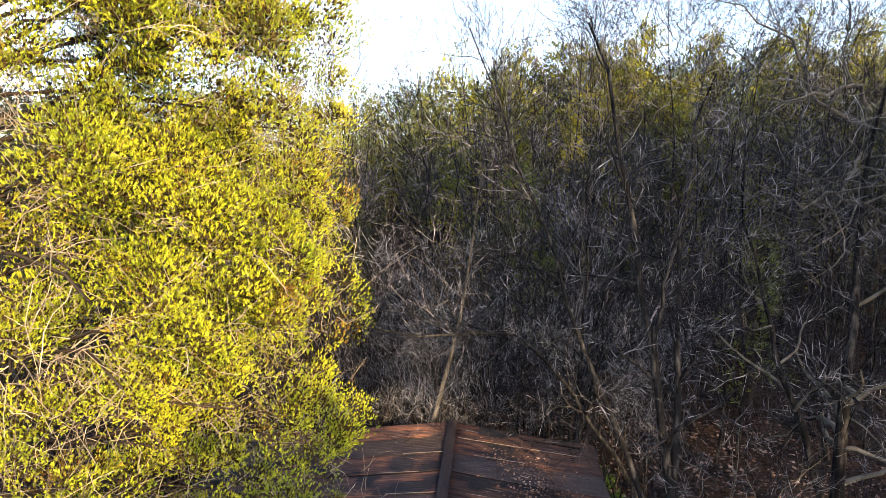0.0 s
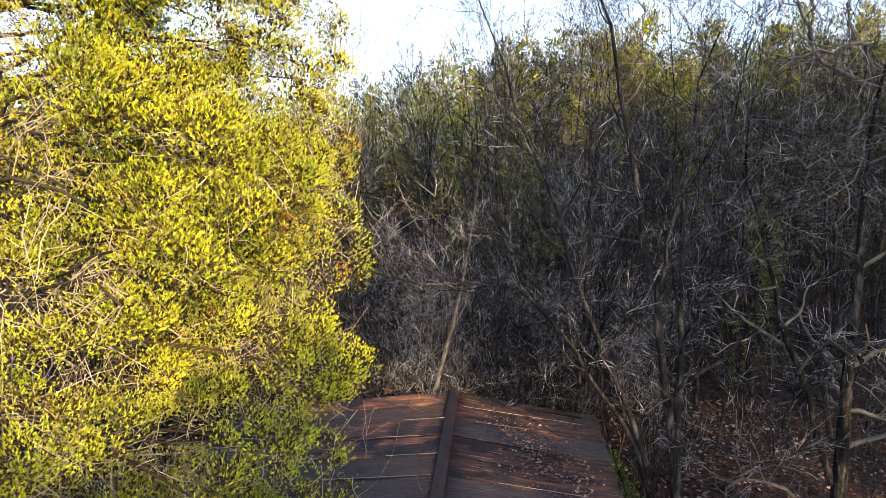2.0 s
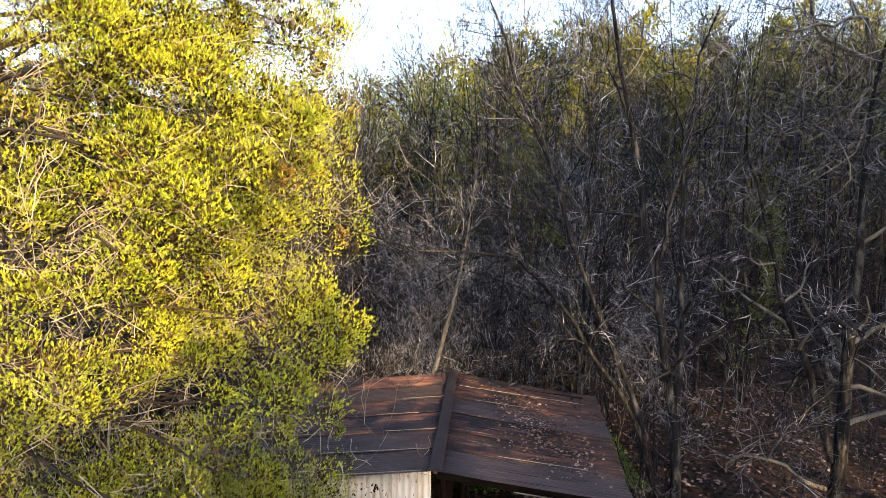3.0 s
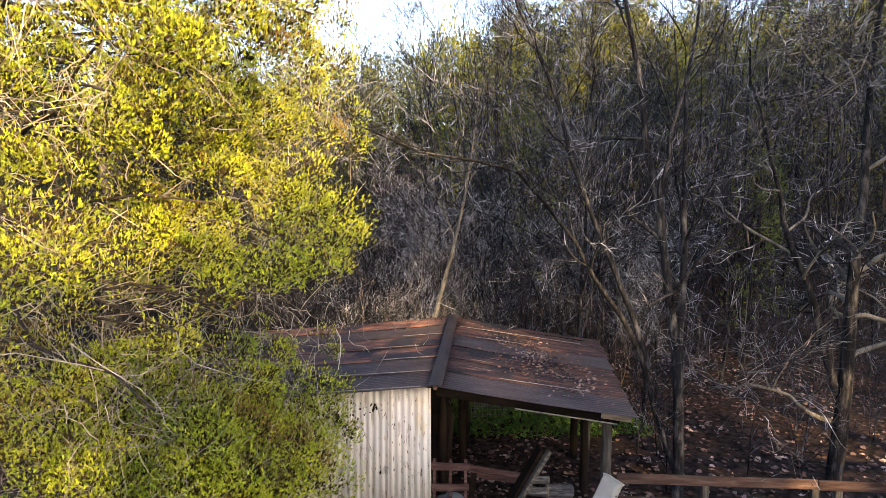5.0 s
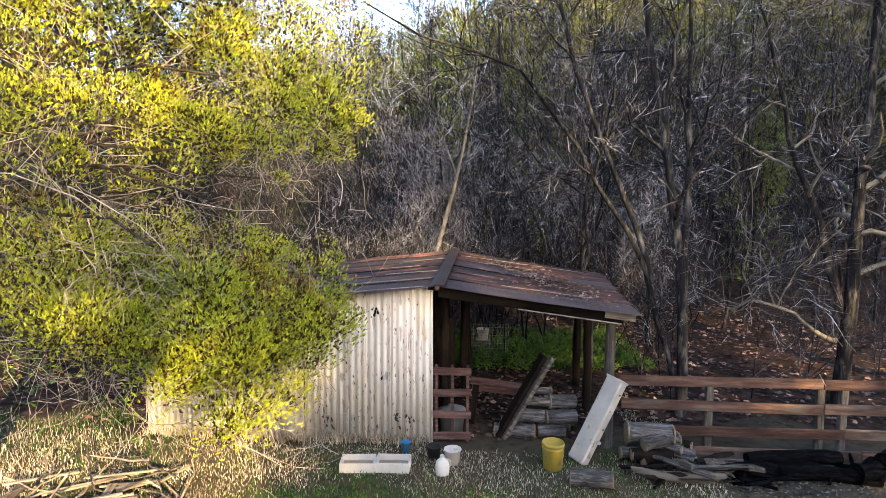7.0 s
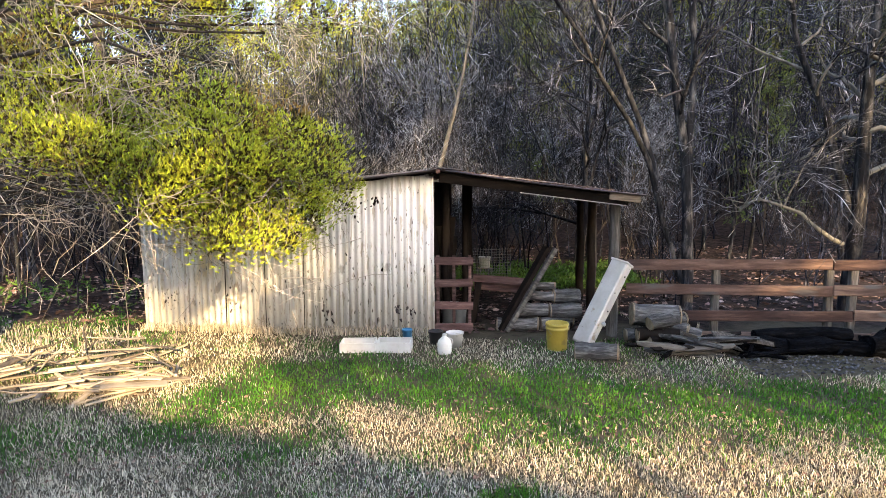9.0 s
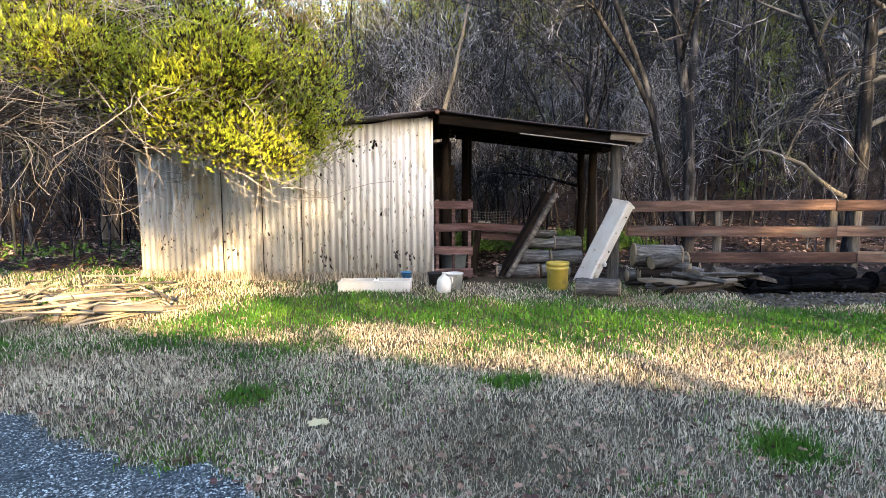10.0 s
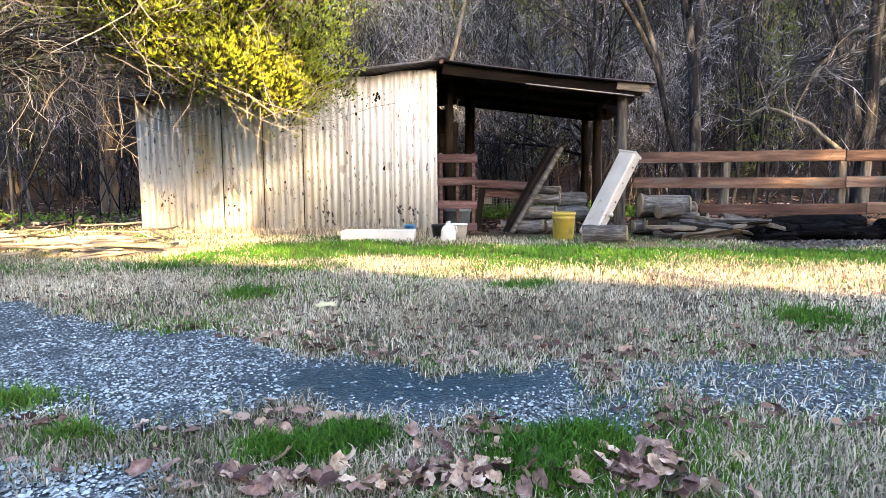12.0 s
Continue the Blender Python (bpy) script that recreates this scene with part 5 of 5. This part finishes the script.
n_u, n_w = 340, 80
U, W = np.meshgrid(np.linspace(-9.0, 8.0, n_u), np.linspace(0.2, 3.6, n_w))
inside = np.minimum(in_drive(U, W), np.minimum(3.4 - W, W - 0.35) + 0.08 * np.sin(4 * U))
dz = ground_z(U, W) + np.where(inside > 0, 0.006, -0.03) + 0.004 * np.sin(9 * U) * np.sin(11 * W)
di = (np.arange(n_w - 1)[:, None] * n_u + np.arange(n_u - 1)).ravel()
dq = np.stack([di, di + 1, di + n_u + 1, di + n_u], -1)
dq = dq[(inside.ravel()[dq] > -0.05).any(1)]
drive = single("drive", array_mesh("drive", np.stack([U, W, dz], -1).reshape(-1, 3), dq, M_GRAVEL, True), None, Matrix(), "grey gravel wheel tracks of a drive, partly damp", "drive", kind="structure")

g = np.random.default_rng(91)


def scatter(n, x0, x1, y0, y1, near=True):
    """Random places on the ground, thicker towards the camera's end of the yard."""
    u = g.random(n)
    y = y0 * (y1 / y0) ** u if near else y0 + (y1 - y0) * u
    half = 0.80 * y + 0.35
    x = np.where(np.ones(n, bool), (g.random(n) * 2 - 1) * half, 0)
    ok = (x > x0) & (x < x1)
    return x[ok], y[ok]


def patchy(x, y, s, seed=0.0):
    return 0.5 + 0.25 * (np.sin(x * s + 1.7 * seed + 1.3 * np.sin(y * s * 0.7)) + np.sin(y * s * 1.15 + seed + 1.1 * np.sin(x * s * 0.8 + 2)))


sx, sy = scatter(95000, -4.5, 2.6, 0.95, 3.4)
ax_, ay_ = -6 + 11.5 * g.random(90000), 0.4 + 2.7 * g.random(90000)
aside = np.abs(ax_) > 0.80 * ay_ + 0.3
sx, sy = np.concatenate([sx, ax_[aside]]), np.concatenate([sy, ay_[aside]])
damp_spot = ((sx + 0.22) / 0.60) ** 2 + ((sy - 1.86) / 0.24) ** 2
ok = (in_drive(sx, sy) > -0.03 + 0.05 * g.random(len(sx))) & (g.random(len(sx)) < np.clip(damp_spot - 0.2, 0.12, 1)) & (g.random(len(sx)) < np.where(sx > 0.3, 0.34, 0.92 - 0.35 * patchy(sx, sy, 4.0, 2.0)))
sx, sy = sx[ok], sy[ok]
m_s = len(sx)
size = 0.0028 + 0.0058 * g.random(m_s) ** 2
octa = np.array([(1, 0, 0), (0, 1, 0), (-1, 0, 0), (0, -1, 0), (0, 0, 1), (0, 0, -1)], float)
V = octa[None] * (0.7 + 0.6 * g.random((m_s, 6, 1))) * np.stack([size, size * (0.6 + 0.4 * g.random(m_s)), size * 0.55], -1)[:, None]
a = g.random(m_s) * 6.28
ca, sa = np.cos(a)[:, None], np.sin(a)[:, None]
V = np.stack([V[..., 0] * ca - V[..., 1] * sa, V[..., 0] * sa + V[..., 1] * ca, V[..., 2]], -1) + np.stack([sx, sy, ground_z(sx, sy) + 0.008], -1)[:, None]
tri = np.array([(0, 1, 4), (1, 2, 4), (2, 3, 4), (3, 0, 4), (1, 0, 5), (2, 1, 5), (3, 2, 5), (0, 3, 5)])
F = (np.arange(m_s) * 6)[:, None, None] + tri[None, :4]
tagged(new("gravel_stones", array_mesh("gravel_stones", V.reshape(-1, 3), F.reshape(-1, 3), M_STONE)), "loose pale grey gravel stones on the drive", "gravel", kind="stuff")

# ash and stones before the burnt pile
n_a = 900
ax_, ay_ = 3.5 + 2.6 * g.random(n_a), 6.35 + 0.75 * g.random(n_a)
size = 0.008 + 0.022 * g.random(n_a) ** 2
V = octa[None] * (0.7 + 0.6 * g.random((n_a, 6, 1))) * size[:, None, None] * np.array([1, 0.8, 0.6]) + np.stack([ax_, ay_, ground_z(ax_, ay_) + 0.01], -1)[:, None]
F = (np.arange(n_a) * 6)[:, None, None] + tri[None]
tagged(new("ash_stones", array_mesh("ash_stones", V.reshape(-1, 3), F.reshape(-1, 3), M_ASH)), "grey ash and broken stones before the charred logs", "rubble", kind="stuff")


# ---- grass ----
def blades(x, y, length, width, lean, mat, name, label):
    n = len(x)
    a = g.random(n) * 6.28
    face = g.random(n) * 6.28
    L = length * (0.5 + 0.8 * g.random(n)) * np.clip(0.50 + 0.12 * y, 0.62, 1.0)
    o = np.stack([x, y, ground_z(x, y) - 0.005], -1)
    d = np.stack([np.cos(a), np.sin(a), np.zeros(n)], -1) * (lean * g.random(n) * L)[:, None]
    s = np.stack([np.cos(face), np.sin(face), np.zeros(n)], -1) * (width * (0.7 + 0.6 * g.random(n)) * np.clip(0.75 + 0.16 * y, 0.9, 3))[:, None]
    up = np.array([0, 0, 1.0])
    mid = o + d * 0.35 + up * (0.6 * L)[:, None]
    tip = o + d + up * (L * (1 - 0.35 * lean * g.random(n)))[:, None]
    V = np.stack([o - s, o + s, mid + s * 0.7, mid - s * 0.7, tip], 1).reshape(-1, 3)
    b = (np.arange(n) * 5)[:, None]
    F = np.concatenate([b + np.array([0, 1, 2]), b + np.array([0, 2, 3]), b + np.array([3, 2, 4])], 1).reshape(-1, 3)
    tagged(new(name, array_mesh(name, V, F, mat)), label, "grass", kind="stuff")


def lawn(x, y):
    """Where grass grows: not on gravel, ash, the shed's floor or the wood's floor."""
    shed_floor = (y > 8.05 - 0.08 * x) & (x > -4.9) & (x < 2.9)
    ash = (x > 3.5) & (y > 6.3)
    heap = (np.exp(-((x + 0.13) / 0.13) ** 2 - ((y - 1.20) / 0.06) ** 2) + np.exp(-((x - 0.34) / 0.11) ** 2 - ((y - 1.22) / 0.08) ** 2)) > 0.6
    edge = 0.02 + 0.10 * g.random(np.shape(x)) ** 3 + (np.asarray(x) > 0.3) * (g.random(np.shape(x)) < 0.09 + 0.30 * np.exp(-((np.asarray(x) - 0.5) / 0.22) ** 2))
    return (in_drive(x, y) < edge) & ~shed_floor & ~ash & ~heap & (y < 9.5 + 0.4 * np.sin(3 * x))


def greenness(x, y):
    """High where the lawn is green: a strip before the shed and some tufts."""
    v = 0.46 * patchy(x, y, 2.1, 3.0) + 0.25 * patchy(x, y, 5.0, 1.0)
    v = v + 0.68 * np.exp(-((y - (5.9 - 0.13 * x)) / 0.75) ** 2) * smoothstep(-3.4, -1.5, x)
    v = v + 0.35 * smoothstep(7.4, 8.6, y) * (x < -4.0) + 0.3 * np.exp(-((x + 4.0) ** 2 + (y - 4.6) ** 2) / 1.2)
    v = v - 0.35 * np.exp(-((x - 1.5) ** 2 + (y - 2.6) ** 2) / 0.8)
    for cx, cy, r in ((-0.44, 1.38, 0.09), (-0.32, 1.43, 0.07), (0.15, 1.36, 0.11), (0.26, 1.42, 0.08), (0.10, 1.22, 0.07), (-1.36, 1.63, 0.10), (1.60, 2.65, 0.17), (0.40, 3.68, 0.16), (-1.25, 3.4, 0.12)):
        v = v + 0.9 * np.exp(-((x - cx) ** 2 + (y - cy) ** 2) / r ** 2)
    return v


bx, by = scatter(235000, -7.5, 8.0, 0.95, 10.0)
fx, fy = scatter(45000, -7.5, 8.0, 3.5, 9.5)
bx, by = np.concatenate([bx, fx]), np.concatenate([by, fy])
ok = lawn(bx, by) & (g.random(len(bx)) < 0.45 + 0.7 * patchy(bx, by, 7.0, 5.0))
bx, by = bx[ok], by[ok]
gr = greenness(bx, by) + 0.16 * g.normal(size=len(bx))
dry = gr < 0.55
ex = np.concatenate([-8.5 + 16 * g.random(60000), -5.0 + 10 * g.random(130000)])
ey = np.concatenate([-3.5 + 10.5 * g.random(60000), -1.5 + 5.5 * g.random(130000)])
aside = (np.abs(ex) > 0.80 * ey + 0.3) & lawn(ex, ey) & ((ey < 0.35) | (ey > 3.4) | (in_drive(ex, ey) < 0))
bx, by = np.concatenate([bx, ex[aside]]), np.concatenate([by, ey[aside]])
gr = np.concatenate([gr, greenness(ex[aside], ey[aside])])
dry = gr < 0.55
blades(bx[dry], by[dry], 0.054, 0.0020, 1.1, M_GRASS_DRY, "dry_grass", "thin straw-coloured winter grass of the yard")
blades(bx[~dry], by[~dry], 0.055, 0.0026, 0.8, M_GRASS_GREEN, "green_grass", "fresh green grass tufts of the yard")
# thick vivid tufts beside the drive
tx_, ty_ = [], []
for cx, cy, rx, ry, n in ((-0.46, 1.36, 0.065, 0.035, 1500), (-0.32, 1.43, 0.05, 0.035, 1000), (0.14, 1.34, 0.07, 0.05, 1500), (0.26, 1.42, 0.04, 0.03, 800), (0.10, 1.22, 0.05, 0.04, 500), (-1.02, 1.42, 0.04, 0.02, 350), (-1.36, 1.64, 0.08, 0.04, 700), (1.60, 2.66, 0.14, 0.12, 800), (0.40, 3.68, 0.16, 0.09, 260), (-1.28, 3.42, 0.12, 0.07, 180)):
    tx_.append(cx + rx * g.normal(size=n))
    ty_.append(cy + ry * g.normal(size=n))
blades(np.concatenate(tx_), np.concatenate(ty_), 0.075, 0.0024, 0.8, M_GRASS_GREEN, "grass_tufts", "thick vivid green grass tufts beside the drive")
# tall weeds along the wall's foot and behind the shed
wx = np.concatenate([-4.6 + 4.4 * g.random(1300), -6.6 + 2.2 * g.random(380)])
wy = np.concatenate([8.30 - 0.075 * wx[:1300] - 0.12 + 0.05 * g.normal(size=1300), 6.9 + 1.6 * g.random(380)])
blades(wx, wy, 0.16, 0.003, 0.9, M_GRASS_DRY, "wall_weeds", "dry weeds along the foot of the wall")


# ---- green undergrowth and litter behind the shed ----
px, py = np.concatenate([0.2 + 4.2 * g.random(3000), -10 + 5 * g.random(260)]), np.concatenate([11.8 + 3.2 * g.random(3000), 9.5 + 3.5 * g.random(260)])
pv, pf = fronds(np.stack([px, py, ground_z(px, py) + 0.02 + 0.12 * g.random(len(px))], -1), unit(g.normal(size=(len(px), 3))), 0.16, g, 6, 0.7, 0.6)
tagged(new("undergrowth", array_mesh("undergrowth", pv, pf, M_PLANT)), "bright green low undergrowth at the wood's edge", "undergrowth", kind="stuff")


# ---- fallen leaves ----
def leaf_shape(seed):
    """A curled lobed leaf, about 1 across."""
    q = np.random.default_rng(seed)
    rim = []
    lobes = 14
    curl = 0.35 + 0.6 * q.random()
    fold = 0.5 * q.normal()
    for i in range(lobes):
        a = 2 * math.pi * i / lobes
        r = (0.43 if i % 2 == 0 else 0.37) * (0.86 + 0.24 * q.random()) * (1 - 0.18 * (i == lobes // 2))
        x, y = r * math.cos(a) * 1.30, r * math.sin(a) * 0.82
        rim.append((x, y, curl * (y * y * 1.8 + 0.35 * x * x) + fold * x * y + 0.045 * q.normal()))
    v = np.array([(0, 0, 0.02)] + rim)
    f = np.array([(0, 1 + i, 1 + (i + 1) % lobes) for i in range(lobes)])
    return v, f


shapes = [leaf_shape(i) for i in range(7)]


def leaf_field(name, x, y, z, size, mat, label):
    parts = []
    for i in range(7):
        sel = np.arange(len(x)) % 7 == i
        n = int(sel.sum())
        if not n:
            continue
        v, f = shapes[i]
        a, t = g.random(n) * 6.28, 0.35 * g.normal(size=n)
        s = size * (0.6 + 0.7 * g.random(n))
        P = v[None] * s[:, None, None]
        ca, sa, ct, st = np.cos(a)[:, None], np.sin(a)[:, None], np.cos(t)[:, None], np.sin(t)[:, None]
        yy, zz = P[..., 1] * ct - P[..., 2] * st, P[..., 1] * st + P[..., 2] * ct
        P = np.stack([P[..., 0] * ca - yy * sa, P[..., 0] * sa + yy * ca, zz], -1) + np.stack([x[sel], y[sel], z[sel]], -1)[:, None]
        parts.append((P.reshape(-1, 3), ((np.arange(n) * len(v))[:, None, None] + f[None]).reshape(-1, 3)))
    tagged(new(name, array_mesh(name, *join(parts), mat)), label, "leaves", kind="stuff")


lx, ly = scatter(15000, -4.5, 4.5, 0.98, 6.0)
ok = (in_drive(lx, ly) < -0.0) & (ly > 1.42) & (g.random(len(lx)) < 0.26 + 0.30 * np.exp(-np.abs(in_drive(lx, ly)) / 0.05) * (ly > 1.75))
lx, ly = lx[ok], ly[ok]
leaf_field("fallen_leaves", lx, ly, ground_z(lx, ly) + 0.020, 0.036, M_LEAF_LAWN, "scattered curled brown fallen leaves in the grass")
fx, fy = (g.random(8000) * 2 - 1) * 12, 9.0 + 9 * g.random(8000)
ok = ~((fx > -4.9) & (fx < 2.9) & (fy < 12.3))
fx, fy = fx[ok], fy[ok]
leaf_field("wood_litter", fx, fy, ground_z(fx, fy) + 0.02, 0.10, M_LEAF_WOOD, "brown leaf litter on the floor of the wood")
# litter seen on the shed floor, thickened to darken it in place of shade
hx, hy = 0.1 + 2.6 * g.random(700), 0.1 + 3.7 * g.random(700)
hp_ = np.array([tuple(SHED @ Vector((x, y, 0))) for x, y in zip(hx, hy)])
leaf_field("shed_litter", hp_[:, 0], hp_[:, 1], ground_z(hp_[:, 0], hp_[:, 1]) + 0.015, 0.09, M_LEAF_WOOD, "leaf litter on the open shed's earth floor, laid also to stand for its shade")
ry_ = 1.75 + 0.85 * g.normal(size=900)
rx_ = 2.35 - 0.30 * ry_ + 0.42 * g.normal(size=900)
ok = (rx_ > 0.1) & (rx_ < 2.8) & (ry_ > -0.1) & (ry_ < 3.6)
rx_, ry_ = rx_[ok], ry_[ok]
roof_pts = [SHED @ Vector((x, y, roof_z(x, y) + 0.012)) for x, y in zip(rx_, ry_)]
rp = np.array([tuple(p) for p in roof_pts])
leaf_field("roof_leaves", rp[:, 0], rp[:, 1], rp[:, 2], 0.05, M_LEAF_LAWN, "grey-brown dead leaves lying on the tin roof")
# the nearest leaves, one by one
leaf_meshes = [array_mesh("fallen_leaf", v, f, M_LEAF) for v, f in shapes]
for i in range(300):
    cx, cy, wx_, wy_ = ((-0.09, 1.19, 0.08, 0.06), (0.32, 1.22, 0.07, 0.06), (-0.46, 1.17, 0.16, 0.03), (0.1, 1.30, 0.55, 0.09), (0.35, 2.14, 0.40, 0.06), (-0.75, 2.36, 0.16, 0.05))[(0, 0, 1, 1, 2, 3, 0, 1, 4, 2, 3, 5)[i % 12]]
    x, y = cx + wx_ * g.normal(), max(1.12, cy + wy_ * g.normal())
    s = 0.024 + 0.034 * g.random()
    part("fallen_leaf", leaf_meshes[i % 7], None, ground, m=pose(x, y, gz(x, y) + 0.012 + 0.022 * g.random(), 24 * g.normal(), 24 * g.normal(), 360 * g.random()) @ Matrix.Scale(s, 4))
single("pale_leaf", array_mesh("pale_leaf", shapes[2][0] * 0.11, shapes[2][1], M_LEAF_PALE), None, pose(-0.71, 2.95, gz(-0.71, 2.95) + 0.03, 12, 0, 20), "large pale yellow leaf lying on the dry grass", "leaf")
